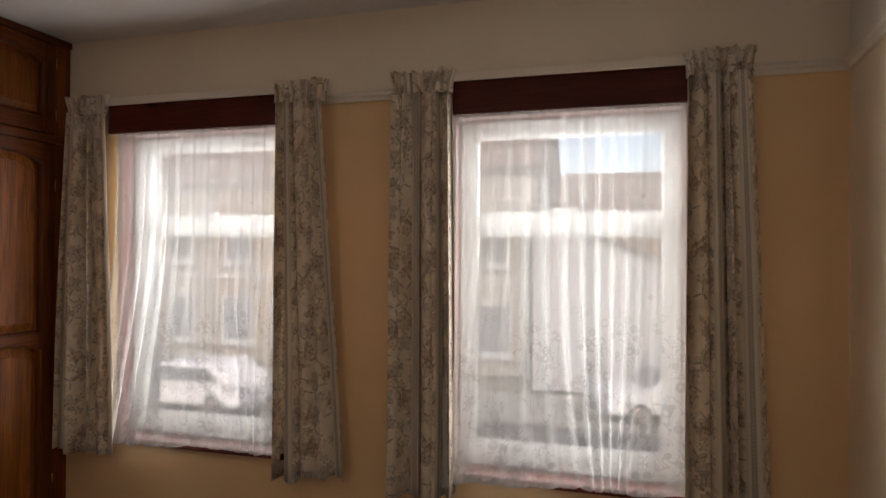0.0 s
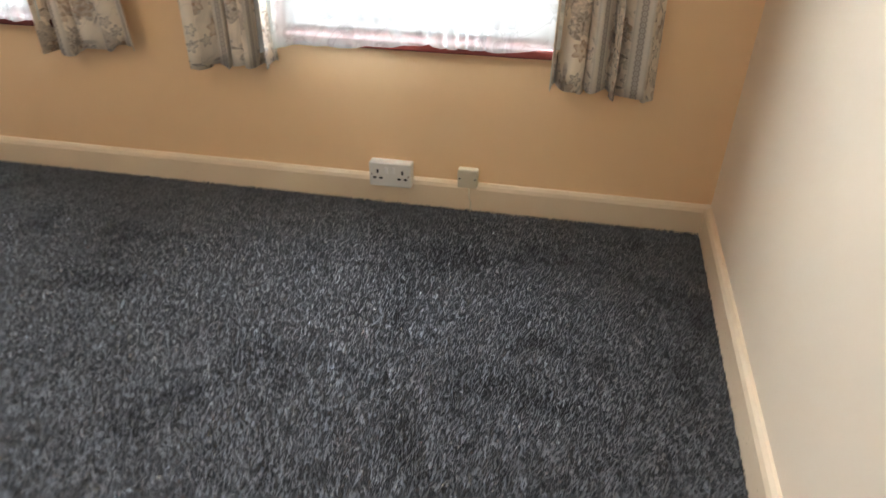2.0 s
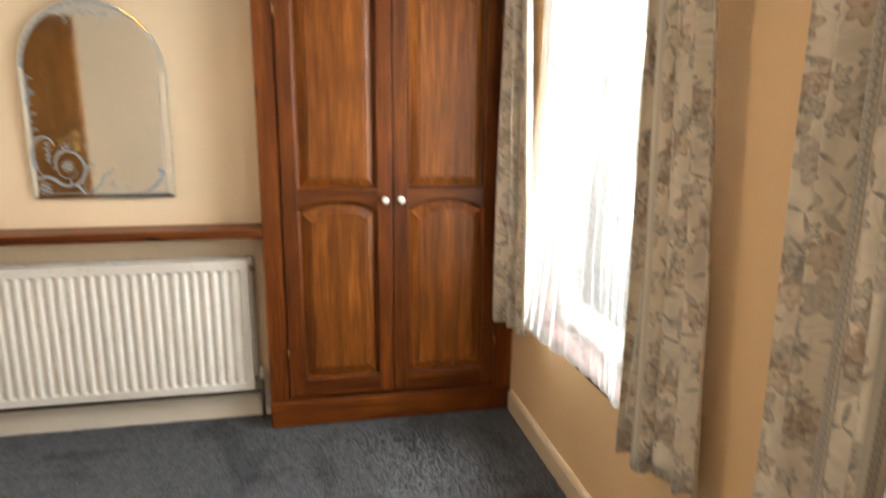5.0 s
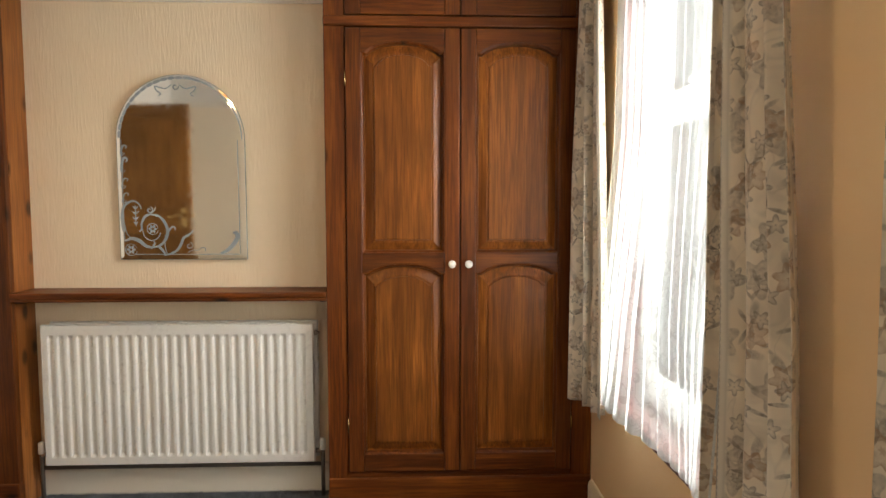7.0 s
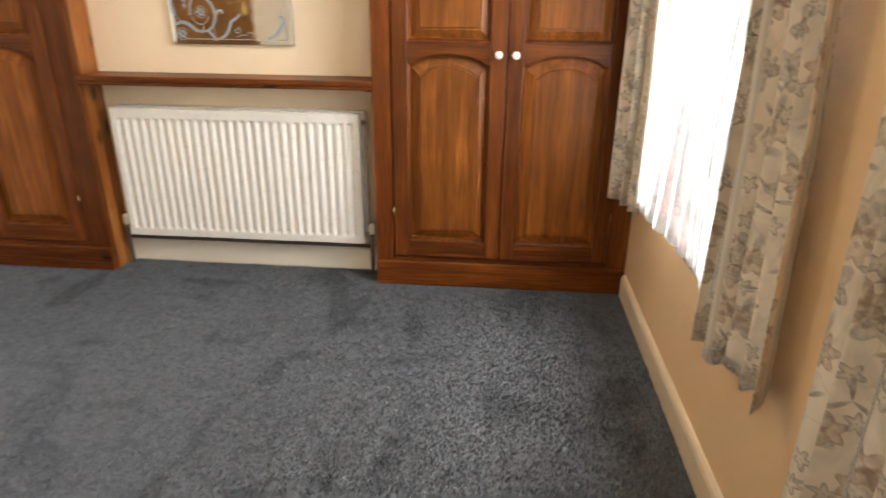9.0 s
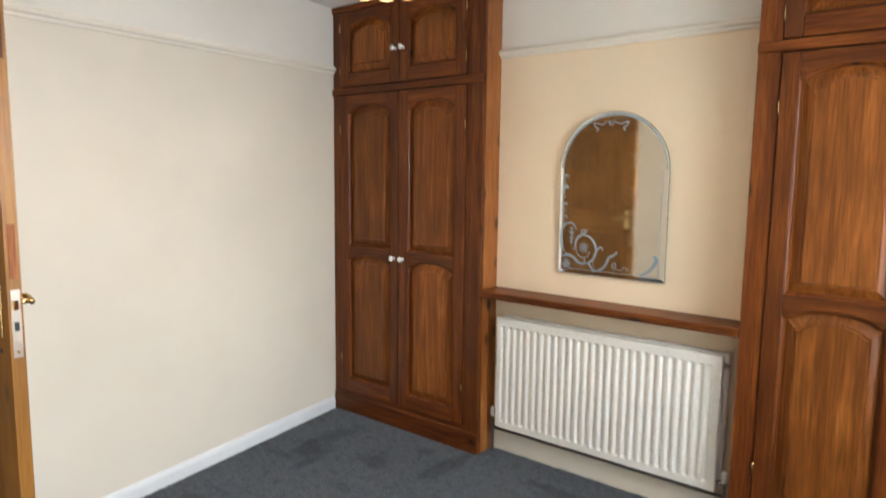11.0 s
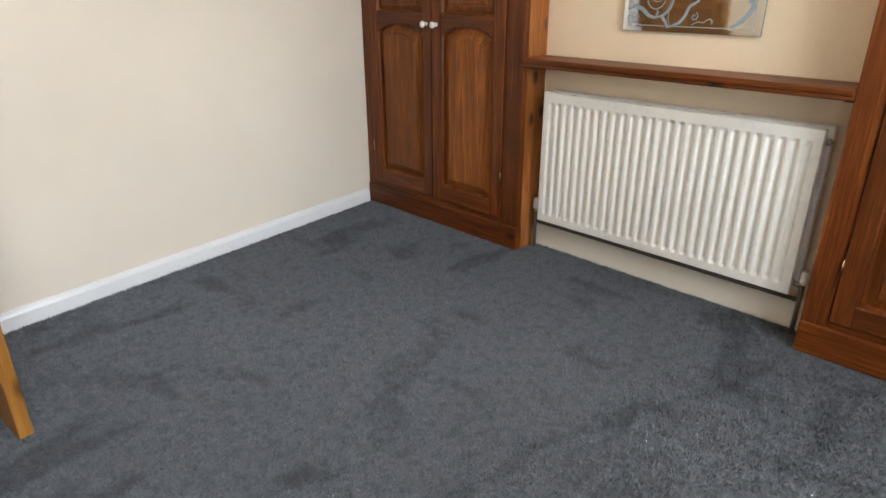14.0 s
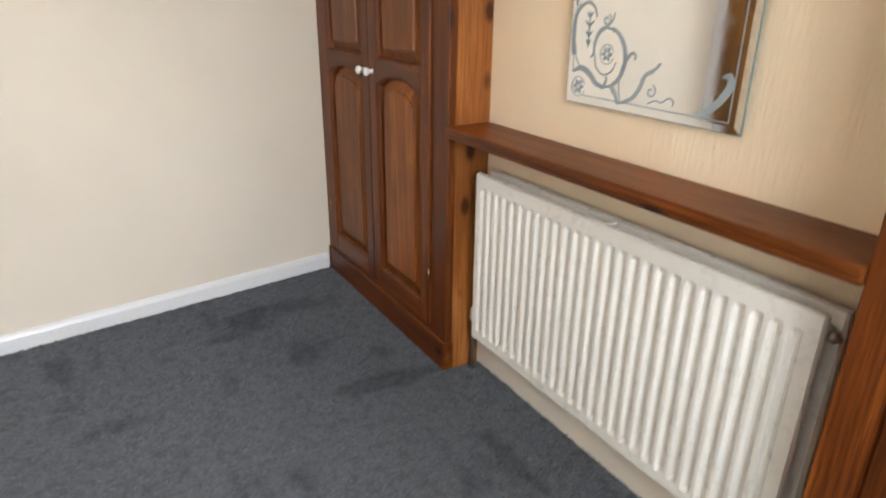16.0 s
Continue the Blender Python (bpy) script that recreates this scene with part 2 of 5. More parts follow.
def net_mat():
    """White sheer net with woven lace motifs that thicken towards the hem; u, v are metres of cloth, v from the sill."""
    m, n, l, p = nodes_of("lace_net")
    uv = mapped(n, l, (1, 1, 1), "UV")
    sep = n.new("ShaderNodeSeparateXYZ")
    l.new(uv, sep.inputs[0])
    v = sep.outputs[1]
    gather = noise_tex(n, l, mapped(n, l, (13, 0.35, 1), "UV"), 1.0, 4, 0.55, 0.3)
    thread = ramp(n, l, gather, [(0.36, 0.62), (0.5, 0.69), (0.64, 0.80)])
    # scrolling vines low down
    n1 = noise_tex(n, l, mapped(n, l, (1, 0.7, 1), "UV"), 11, 2, 0.5, 2.4)
    vine = ramp(n, l, n1, [(0.455, 0.0), (0.475, 1.0), (0.495, 1.0), (0.515, 0.0)])
    vor = n.new("ShaderNodeTexVoronoi")
    vor.inputs["Scale"].default_value = 19
    l.new(uv, vor.inputs["Vector"])
    eye = ramp(n, l, vor.outputs["Distance"], [(0.14, 0.0), (0.19, 1.0), (0.30, 1.0), (0.36, 0.0)])
    patch = ramp(n, l, noise_tex(n, l, mapped(n, l, (1, 0.6, 1), "UV"), 5.0, 2), [(0.42, 0.0), (0.50, 1.0)])
    lace = maths(n, l, "MULTIPLY", maths(n, l, "MAXIMUM", vine, eye), patch)
    low = ramp(n, l, v, [(0.50, 1.0), (0.72, 0.0)])
    hem = ramp(n, l, v, [(0.02, 1.0), (0.09, 1.0), (0.10, 0.0)])
    lace = maths(n, l, "MAXIMUM", maths(n, l, "MULTIPLY", lace, low), maths(n, l, "MULTIPLY", eye, hem))
    # small crosses scattered higher up
    vs = n.new("ShaderNodeTexVoronoi")
    vs.distance, vs.inputs["Scale"].default_value, vs.inputs["Randomness"].default_value = "MANHATTAN", 4.6, 0.35
    l.new(uv, vs.inputs["Vector"])
    cross = ramp(n, l, vs.outputs["Distance"], [(0.035, 0.0), (0.05, 1.0), (0.085, 1.0), (0.10, 0.0)])
    lace = maths(n, l, "MAXIMUM", lace, cross)
    opac = maths(n, l, "MAXIMUM", thread, maths(n, l, "MULTIPLY", lace, 0.88))
    df = n.new("ShaderNodeBsdfDiffuse")
    tr = n.new("ShaderNodeBsdfTranslucent")
    tp = n.new("ShaderNodeBsdfTransparent")
    # motifs coloured greyer, imitating the window light their denser thread holds back
    c = mixc(n, l, lace, (0.74, 0.78, 0.765), (0.53, 0.55, 0.54))
    l.new(c, df.inputs[0])
    l.new(c, tr.inputs[0])
    a, b = n.new("ShaderNodeMixShader"), n.new("ShaderNodeMixShader")
    a.inputs[0].default_value = 0.036
    l.new(df.outputs[0], a.inputs[1])
    l.new(tr.outputs[0], a.inputs[2])
    l.new(opac, b.inputs[0])
    l.new(tp.outputs[0], b.inputs[1])
    l.new(a.outputs[0], b.inputs[2])
    l.new(b.outputs[0], n["Material Output"].inputs[0])
    return m


def glass_mat():
    m, n, l, p = nodes_of("window_glass")
    tp, gl, fr, mx = (n.new("ShaderNode" + k) for k in ("BsdfTransparent", "BsdfGlossy", "Fresnel", "MixShader"))
    gl.inputs["Roughness"].default_value = 0.02
    tp.inputs[0].default_value = (0.93, 0.96, 0.95, 1)
    fr.inputs[0].default_value = 1.45
    l.new(fr.outputs[0], mx.inputs[0])
    l.new(tp.outputs[0], mx.inputs[1])
    l.new(gl.outputs[0], mx.inputs[2])
    l.new(mx.outputs[0], n["Material Output"].inputs[0])
    return m


def shell_mat(name, base, through):
    """Thin capiz shell: lets light through and shines a little."""
    m, n, l, p = nodes_of(name)
    g = noise_tex(n, l, mapped(n, l, (1, 1, 1)), 38, 4, 0.6, 0.6)
    info = n.new("ShaderNodeObjectInfo")
    col = ramp(n, l, g, [(0.3, tuple(c * 0.72 for c in base)), (0.7, base)])
    col = mixc(n, l, maths(n, l, "MULTIPLY", info.outputs["Random"], 0.35), col, tuple(min(1, c * 1.4) for c in base))
    l.new(col, p.inputs["Base Color"])
    p.inputs["Roughness"].default_value = 0.28
    tr = n.new("ShaderNodeBsdfTranslucent")
    l.new(col, tr.inputs[0])
    mx = n.new("ShaderNodeMixShader")
    mx.inputs[0].default_value = through
    l.new(p.outputs[0], mx.inputs[1])
    l.new(tr.outputs[0], mx.inputs[2])
    l.new(mx.outputs[0], n["Material Output"].inputs[0])
    return m


def glow(name, colour, strength):
    m, n, l, p = nodes_of(name)
    p.inputs["Emission Color"].default_value, p.inputs["Emission Strength"].default_value = (*colour, 1), strength
    p.inputs["Base Color"].default_value = (0.9, 0.9, 0.9, 1)
    return m


PEACH = (0.900, 0.609, 0.333)
M_WALL = paint("peach_emulsion", PEACH, 0.55, 0.03, 0.0004)
M_PAPER = wallpaper("peach_relief_paper", (0.90, 0.725, 0.51))
M_CREAM = paint("cream_emulsion", (0.86, 0.72, 0.54), 0.55, 0.03, 0.0004)
M_STONE = paint("pale_stone_emulsion", (0.75, 0.67, 0.555), 0.6, 0.04, 0.0004)
M_FRIEZE = paint("off_white_emulsion", (0.80, 0.755, 0.68), 0.6, 0.03, 0.0004)
M_FRIEZE_N = paint("cream_frieze_emulsion", (0.88, 0.78, 0.63), 0.6, 0.03, 0.0004)
M_CEIL = paint("ceiling_white", (0.80, 0.78, 0.75), 0.75, 0.03, 0.0008, fine=60)
M_SKIRT_C = paint("cream_gloss", (0.84, 0.67, 0.46), 0.35, 0.03, 0.0003)
M_SKIRT_W = paint("white_gloss", (0.76, 0.76, 0.76), 0.32, 0.03, 0.0003)
M_RAIL = paint("rail_gloss", (0.82, 0.75, 0.64), 0.4, 0.03, 0.0003)
WD, WM, WL = (0.020, 0.0046, 0.0009), (0.168, 0.040, 0.0056), (0.36, 0.106, 0.0145)
M_WOOD = wood("stained_pine", WD, WM, WL, 2, 0.38, 0.08)
M_WOOD_H = wood("stained_pine_across", WD, WM, WL, 1, 0.38, 0.08)
M_WOOD_P = wood("stained_pine_panel", (0.046, 0.0125, 0.0018), (0.255, 0.073, 0.0108), (0.53, 0.185, 0.030), 2, 0.38, 0.08, knots=(6.0, 2.6, 0.0, 0.012))
M_RED = wood("red_stained_board", (0.055, 0.009, 0.006), (0.12, 0.020, 0.013), (0.17, 0.032, 0.020), 0, 0.42, 0.05)
M_OAK = wood("varnished_oak", (0.17, 0.068, 0.013), (0.34, 0.145, 0.028), (0.45, 0.21, 0.048), 2, 0.38, 0.2)
M_OAK_H = wood("varnished_oak_across", (0.17, 0.068, 0.013), (0.34, 0.145, 0.028), (0.45, 0.21, 0.048), 0, 0.38, 0.2)
M_CARPET = carpet_mat()
M_CURTAIN = curtain_mat()
M_NET = net_mat()
M_GLASS = glass_mat()
M_UPVC = plain("white_upvc", (0.50, 0.50, 0.48), 0.3)
M_RAD = plain("radiator_enamel", (0.80, 0.765, 0.70), 0.3)
M_PLASTIC = plain("white_plastic", (0.78, 0.75, 0.68), 0.35)
M_IVORY = plain("aged_ivory_plastic", (0.74, 0.64, 0.46), 0.4)
# near-black for dark parts, and painted in place of the shade in holes
M_DARK = plain("dark_parts_and_hole_shade", (0.02, 0.018, 0.016), 0.6)
M_PIPE = plain("painted_pipe", (0.10, 0.08, 0.065), 0.45)
M_CERAMIC = plain("white_ceramic", (0.86, 0.83, 0.78), 0.15)
M_BRASS = plain("polished_brass", (0.72, 0.50, 0.22), 0.22, 1.0)
M_STEEL = plain("brushed_steel", (0.45, 0.38, 0.32), 0.35, 1.0)
M_MIRROR = plain("mirror_silver", (0.93, 0.94, 0.93), 0.03, 1.0)
M_EDGE = plain("mirror_edge", (0.20, 0.25, 0.24), 0.15)
M_ETCH = plain("etched_frost", (0.34, 0.385, 0.40), 0.5)
M_SHELL_A = shell_mat("pale_capiz", (0.82, 0.70, 0.48), 0.70)
M_SHELL_B = shell_mat("amber_capiz", (0.66, 0.40, 0.17), 0.74)
M_LEAD = plain("brass_came", (0.10, 0.065, 0.02), 0.5, 0.2)
M_BULB = glow("warm_bulb", (1.0, 0.82, 0.60), 1.6)
M_CORD = plain("white_cord", (0.75, 0.72, 0.66), 0.5)


# ---- building blocks ----
def box(bm, a, b, mat=0):
    x0, x1 = sorted((a[0], b[0]))
    y0, y1 = sorted((a[1], b[1]))
    z0, z1 = sorted((a[2], b[2]))
    v = [bm.verts.new(c) for c in ((x0, y0, z0), (x1, y0, z0), (x1, y1, z0), (x0, y1, z0), (x0, y0, z1), (x1, y0, z1), (x1, y1, z1), (x0, y1, z1))]
    for f in ((0, 3, 2, 1), (4, 5, 6, 7), (0, 1, 5, 4), (1, 2, 6, 5), (2, 3, 7, 6), (3, 0, 4, 7)):
        bm.faces.new([v[i] for i in f]).material_index = mat
    return bm


def prism(outline, lo, hi, axis="x"):
    """A flat outline of (a, b) pairs pushed out from lo to hi along an axis: x takes (y, z), y takes (x, z), z takes (x, y)."""
    put = {"x": lambda a, b, c: (c, a, b), "y": lambda a, b, c: (a, c, b), "z": lambda a, b, c: (a, b, c)}[axis]
    bm = bmesh.new()
    low = [bm.verts.new(put(a, b, lo)) for a, b in outline]
    top = [bm.verts.new(put(a, b, hi)) for a, b in outline]
    k = len(outline)
    bm.faces.new(low)
    bm.faces.new(top)
    for i in range(k):
        bm.faces.new((low[i], low[(i + 1) % k], top[(i + 1) % k], top[i]))
    bmesh.ops.recalc_face_normals(bm, faces=bm.faces)
    return bm


def lathe(profile, segs=24, centre=(0, 0, 0), axis="z"):
    """A turned shape from (radius, height) pairs."""
    bm = bmesh.new()
    rings = []
    for r, h in profile:
        ring = []
        for i in range(segs):
            a = math.tau * i / segs
            c = (r * math.cos(a), r * math.sin(a), h)
            c = {"z": c, "x": (c[2], c[0], c[1]), "y": (c[0], c[2], c[1])}[axis]
            ring.append(bm.verts.new(Vector(c) + Vector(centre)))
        rings.append(ring)
    for p, q in zip(rings, rings[1:]):
        for i in range(segs):
            bm.faces.new((p[i], p[(i + 1) % segs], q[(i + 1) % segs], q[i]))
    bm.faces.new(rings[0])
    bm.faces.new(rings[-1])
    bmesh.ops.recalc_face_normals(bm, faces=bm.faces)
    return bm


def tube(points, radius, segs=8):
    """A round bar along a run of points."""
    bm = bmesh.new()
    pts = [Vector(p) for p in points]
    rings = []
    for i, p in enumerate(pts):
        d = (pts[min(i + 1, len(pts) - 1)] - pts[max(i - 1, 0)]).normalized()
        side = d.cross(Vector((0, 0, 1)) if abs(d.z) < 0.9 else Vector((1, 0, 0))).normalized()
        up = d.cross(side)
        rings.append([bm.verts.new(p + radius * (math.cos(a) * side + math.sin(a) * up)) for a in (math.tau * k / segs for k in range(segs))])
    for p, q in zip(rings, rings[1:]):
        for i in range(segs):
            bm.faces.new((p[i], p[(i + 1) % segs], q[(i + 1) % segs], q[i]))
    bm.faces.new(rings[0])
    bm.faces.new(rings[-1])
    bmesh.ops.recalc_face_normals(bm, faces=bm.faces)
    return bm


def mesh_ob(name, bm, mats, smooth=False, bevel=0.0):
    me = bpy.data.meshes.new(name)
    bm.to_mesh(me)
    bm.free()
    for m in mats if isinstance(mats, (list, tuple)) else [mats]:
        me.materials.append(m)
    if smooth:
        me.shade_smooth()
    ob = new(name, me)
    if bevel:
        b = ob.modifiers.new("bevel", "BEVEL")
        b.width, b.segments, b.limit_method, b.angle_limit = bevel, 2, "ANGLE", radians(40)
    return ob


def part(name, bm, mats, parent, label="", smooth=False, bevel=0.0):
    ob = mesh_ob(name, bm, mats, smooth, bevel)
    ob.parent = parent
    ob.matrix_parent_inverse = Matrix()
    return tagged(ob, label)


def thing(name, label, category, group="", kind=""):
    return tagged(new(name), label, category, group, kind)


def structure(name, bm, mats, label, category, bevel=0.0, smooth=False):
    return tagged(mesh_ob(name, bm, mats, smooth, bevel), label, category, kind="structure")


def block(a, b):
    return box(bmesh.new(), a, b)


# ---- the room's shell ----
def wall(us, zs, holes, lo, hi, axis, split=None):
    """A wall of cells between the breaks us and zs, with holes left out; faces above split take the second material."""
    bm = bmesh.new()
    put = (lambda u, z, c: (u, c, z)) if axis == "y" else (lambda u, z, c: (c, u, z))
    solid = {}
    for i in range(len(us) - 1):
        for j in range(len(zs) - 1):
            u, z = (us[i] + us[i + 1]) / 2, (zs[j] + zs[j + 1]) / 2
            solid[i, j] = not any(a < u < b and c < z < d for a, b, c, d in holes)
    cache = {}

    def vert(i, j, c):
        if (i, j, c) not in cache:
            cache[i, j, c] = bm.verts.new(put(us[i], zs[j], c))
        return cache[i, j, c]

    for (i, j), s in solid.items():
        if not s:
            continue
        mat = int(split is not None and zs[j] >= split - 1e-6)
        quads = [[vert(a, b, c) for a, b in ((i, j), (i + 1, j), (i + 1, j + 1), (i, j + 1))] for c in (lo, hi)]
        for di, dj, (p, q) in ((-1, 0, ((i, j), (i, j + 1))), (1, 0, ((i + 1, j), (i + 1, j + 1))), (0, -1, ((i, j), (i + 1, j))), (0, 1, ((i, j + 1), (i + 1, j + 1)))):
            if not solid.get((i + di, j + dj), False):
                quads.append([vert(*p, lo), vert(*q, lo), vert(*q, hi), vert(*p, hi)])
        for q in quads:
            bm.faces.new(q).material_index = mat
    bmesh.ops.recalc_face_normals(bm, faces=bm.faces)
    return bm


DOOR_X = (-1.300, -0.560)
SKEW_E = pose(0, 0, 0, 0, 0, -3.2)                                            # the east and south walls stand a little out of square
SKEW_S = pose(WARD_X, S_Y, 0, 0, 0, SKEW) @ pose(-WARD_X, -S_Y, 0)
SAG_S = pose(WARD_X, S_Y, RAIL, 0, 1.3, SKEW) @ pose(-WARD_X, -S_Y, -RAIL)     # its rail has sunk towards the door
(wa, wb), (wc, wd) = WIN
structure("floor", block((-4.05, S_Y - 0.12, -0.12), (0.0, 0.0, 0.0)), M_CARPET, "blue-grey cut pile carpet with brushed patches", "carpet")
structure("ceiling", block((-4.3, -5.0, CEIL), (0.3, 0.3, CEIL + 0.15)), M_CEIL, "plain white painted plaster ceiling", "ceiling")
structure("wall_north", wall([-4.3, wa, wb, wc, wd, 0.3], [-3.3, WIN_Z[0], WIN_Z[1], RAIL, CEIL], [(wa, wb, *WIN_Z), (wc, wd, *WIN_Z)], 0.0, 0.28, "y", RAIL),
          [M_WALL, M_FRIEZE_N], "peach painted wall with two window openings", "wall")
structure("wall_east", wall([-5.0, 0.0], [-3.3, RAIL, CEIL], [], 0.0, 0.28, "x", RAIL), [M_CREAM, M_FRIEZE], "plain peach cream painted wall", "wall").matrix_world = SKEW_E
structure("wall_south", wall([-4.05, DOOR_X[0], DOOR_X[1], 0.0], [-0.12, 2.0, RAIL, CEIL + 0.10], [(*DOOR_X, -0.2, 2.0)], S_Y - 0.12, S_Y, "y", RAIL),
          [M_STONE, M_FRIEZE], "plain cream painted wall with a doorway", "wall").matrix_world = SAG_S
structure("wall_west", wall([-5.0, 0.0], [-3.3, RAIL, CEIL], [], -4.3, -4.05, "x", RAIL), [M_WALL, M_FRIEZE], "alcove wall behind the fitted wardrobes", "wall")
structure("chimney_breast", wall([S_WARD[1], N_WARD[0]], [0.0, RAIL, CEIL], [], -4.05, W_X, "x", RAIL), [M_PAPER, M_FRIEZE],
          "peach painted chimney breast with rippled relief paper", "wall")
# landing beyond the doorway
structure("landing_floor", block((-4.05, -5.0, -0.12), (0.0, S_Y - 0.12, -0.004)), M_CARPET, "grey carpet of the landing", "carpet")
structure("wall_landing", block((-4.05, -5.2, -0.12), (0.3, -5.0, CEIL)), M_CREAM, "plain landing wall beyond the doorway", "wall")


def skirting(name, a, b, inward, mat, height=0.105, label="cream painted skirting board"):
    """A skirting board with a rounded top, from a to b along the wall; inward points into the room."""
    d = (Vector(b) - Vector(a))
    t = 0.018
    prof = ((0, 0), (t, 0), (t, height - 0.022), (t * 0.75, height - 0.010), (t * 0.35, height - 0.002), (0, height))
    bm = bmesh.new()
    ends = []
    for p in (Vector(a), Vector(b)):
        ends.append([bm.verts.new((p.x + inward[0] * u, p.y + inward[1] * u, h)) for u, h in prof])
    k = len(prof)
    for i in range(k):
        bm.faces.new((ends[0][i], ends[0][(i + 1) % k], ends[1][(i + 1) % k], ends[1][i]))
    bm.faces.new(ends[0])
    bm.faces.new(ends[1])
    bmesh.ops.recalc_face_normals(bm, faces=bm.faces)
    return structure(name, bm, mat, label, "skirting board")


skirting("baseboard_north", (WARD_X + 0.02, 0, 0), (0, 0, 0), (0, -1), M_SKIRT_C)
skirting("baseboard_east", (0, 0 - 0.018, 0), (0, S_Y, 0), (-1, 0), M_SKIRT_C).matrix_world = SKEW_E
skirting("baseboard_south", (WARD_X + 0.02, S_Y, 0), (DOOR_X[0] - 0.085, S_Y, 0), (0, 1), M_SKIRT_W, 0.080, "white painted skirting board").matrix_world = SKEW_S
skirting("baseboard_south", (DOOR_X[1] + 0.085, S_Y, 0), (-0.018, S_Y, 0), (0, 1), M_SKIRT_W, 0.080, "white painted skirting board").matrix_world = SKEW_S
skirting("baseboard_west", (W_X, S_WARD[1], 0), (W_X, N_WARD[0], 0), (1, 0), M_RAIL, 0.125, "cream skirting board under the radiator")


def picture_rail(name, a, b, inward):
    prof = ((0, -0.022), (0.012, -0.022), (0.014, -0.008), (0.026, -0.002), (0.028, 0.010), (0.018, 0.016), (0.016, 0.024), (0, 0.026))
    bm = bmesh.new()
    ends = [[bm.verts.new((p[0] + inward[0] * u, p[1] + inward[1] * u, RAIL + 0.006 + h)) for u, h in prof] for p in (a, b)]
    k = len(prof)
    for i in range(k):
        bm.faces.new((ends[0][i], ends[0][(i + 1) % k], ends[1][(i + 1) % k], ends[1][i]))
    bm.faces.new(ends[0])
    bm.faces.new(ends[1])
    bmesh.ops.recalc_face_normals(bm, faces=bm.faces)
    return structure(name, bm, M_RAIL, "cream painted picture rail moulding", "picture rail", 0.002)


picture_rail("trim_rail_north", (WARD_X, 0), (0, 0), (0, -1))
picture_rail("trim_rail_east", (0, -0.028), (0, S_Y), (-1, 0)).matrix_world = SKEW_E
picture_rail("trim_rail_south", (WARD_X, S_Y), (-0.028, S_Y), (0, 1)).matrix_world = SAG_S
picture_rail("trim_rail_west", (W_X, S_WARD[1]), (W_X, N_WARD[0]), (1, 0))


# ---- windows ----
def window(index, x0, x1):
    w = tagged(new("window_%d" % index), "white plastic double glazed window in a red-brown reveal", "window", kind="structure")
    z0, z1 = WIN_Z
    lin = 0.02
    # red-brown stained linings and the board above
    part("lining", block((x0, 0.0, z0), (x0 + lin, 0.16, z1)), M_RED, w, "red-brown stained reveal lining")
    part("lining", block((x1 - lin, 0.0, z0), (x1, 0.16, z1)), M_RED, w)
    part("lining", block((x0 + lin, 0.0, z1 - lin), (x1 - lin, 0.16, z1)), M_RED, w)
    part("head_board", block((x0 - 0.03, -0.036, z1 - 0.012), (x1 + 0.03, -0.001, z1 + 0.132)), M_RED, w, "red-brown stained board over the window", bevel=0.003)
    part("window_sill", block((x0 - 0.03, -0.040, z0 - 0.025), (x1 + 0.03, 0.16, z0 + 0.003)), M_RED, w, "red-brown stained window sill", bevel=0.006)
    for lo, hi in ((x0 - 0.004, x0 + 0.014), (x1 - 0.014, x1 + 0.004)):
        part("outer_trim", block((lo, 0.1605, z0 + 0.004), (hi, 0.284, z1 - 0.002)), M_UPVC, w, "white plastic trim outside the frame")
    # plastic frame
    fy0, fy1 = 0.085, 0.15
    a, b, c, d = x0 + lin + 0.002, x1 - lin - 0.002, z0 + 0.005, z1 - lin - 0.002
    fw, tr = 0.062, 1.575
    fr = part("window_frame", wall([a, a + fw, b - fw, b], [c, c + fw + 0.03, tr - 0.04, tr + 0.04, d - fw, d],
              [(a + fw, b - fw, c + fw + 0.03, tr - 0.04), (a + fw, b - fw, tr + 0.04, d - fw)], fy0, fy1, "y"), M_UPVC, w, "white plastic window frame", bevel=0.004)
    for lo, hi in ((c + fw + 0.03, tr - 0.04), (tr + 0.04, d - fw)):
        part("bead", wall([a + fw, a + fw + 0.012, b - fw - 0.012, b - fw], [lo, lo + 0.012, hi - 0.012, hi],
             [(a + fw + 0.012, b - fw - 0.012, lo + 0.012, hi - 0.012)], fy0 + 0.012, fy0 + 0.03, "y"), M_UPVC, fr)
        g = part("pane", block((a + fw + 0.001, fy0 + 0.032, lo + 0.001), (b - fw - 0.001, fy0 + 0.040, hi - 0.001)), M_GLASS, w, "clear window pane")
        g.visible_shadow = False
    part("catch", block(((a + b) / 2 - 0.05, fy0 - 0.018, tr + 0.048), ((a + b) / 2 + 0.05, fy0 - 0.002, tr + 0.062)), M_UPVC, fr, bevel=0.004)
    part("stone_sill", block((x0 - 0.06, 0.17, z0 - 0.07), (x1 + 0.06, 0.36, z0 - 0.004)), M_CEIL, w)


for i, (a, b) in enumerate(WIN):
    window(i + 1, a, b)


# ---- fitted wardrobes ----
def bell(u):
    """Height of a cathedral arch across its width, u from -1 to 1: level shoulders, then a rounded crown."""
    a = abs(u)
    return 0.0 if a > 0.86 else math.sqrt(max(0.0, math.cos(math.pi * a / 1.72)))


def arch_top(y0, y1, z, rise, steps=22):
    """Points along an arched top edge from y1 to y0."""
    return [(y0 + (y1 - y0) * (1 - i / steps), z + rise * bell(1 - 2 * i / steps)) for i in range(steps + 1)]


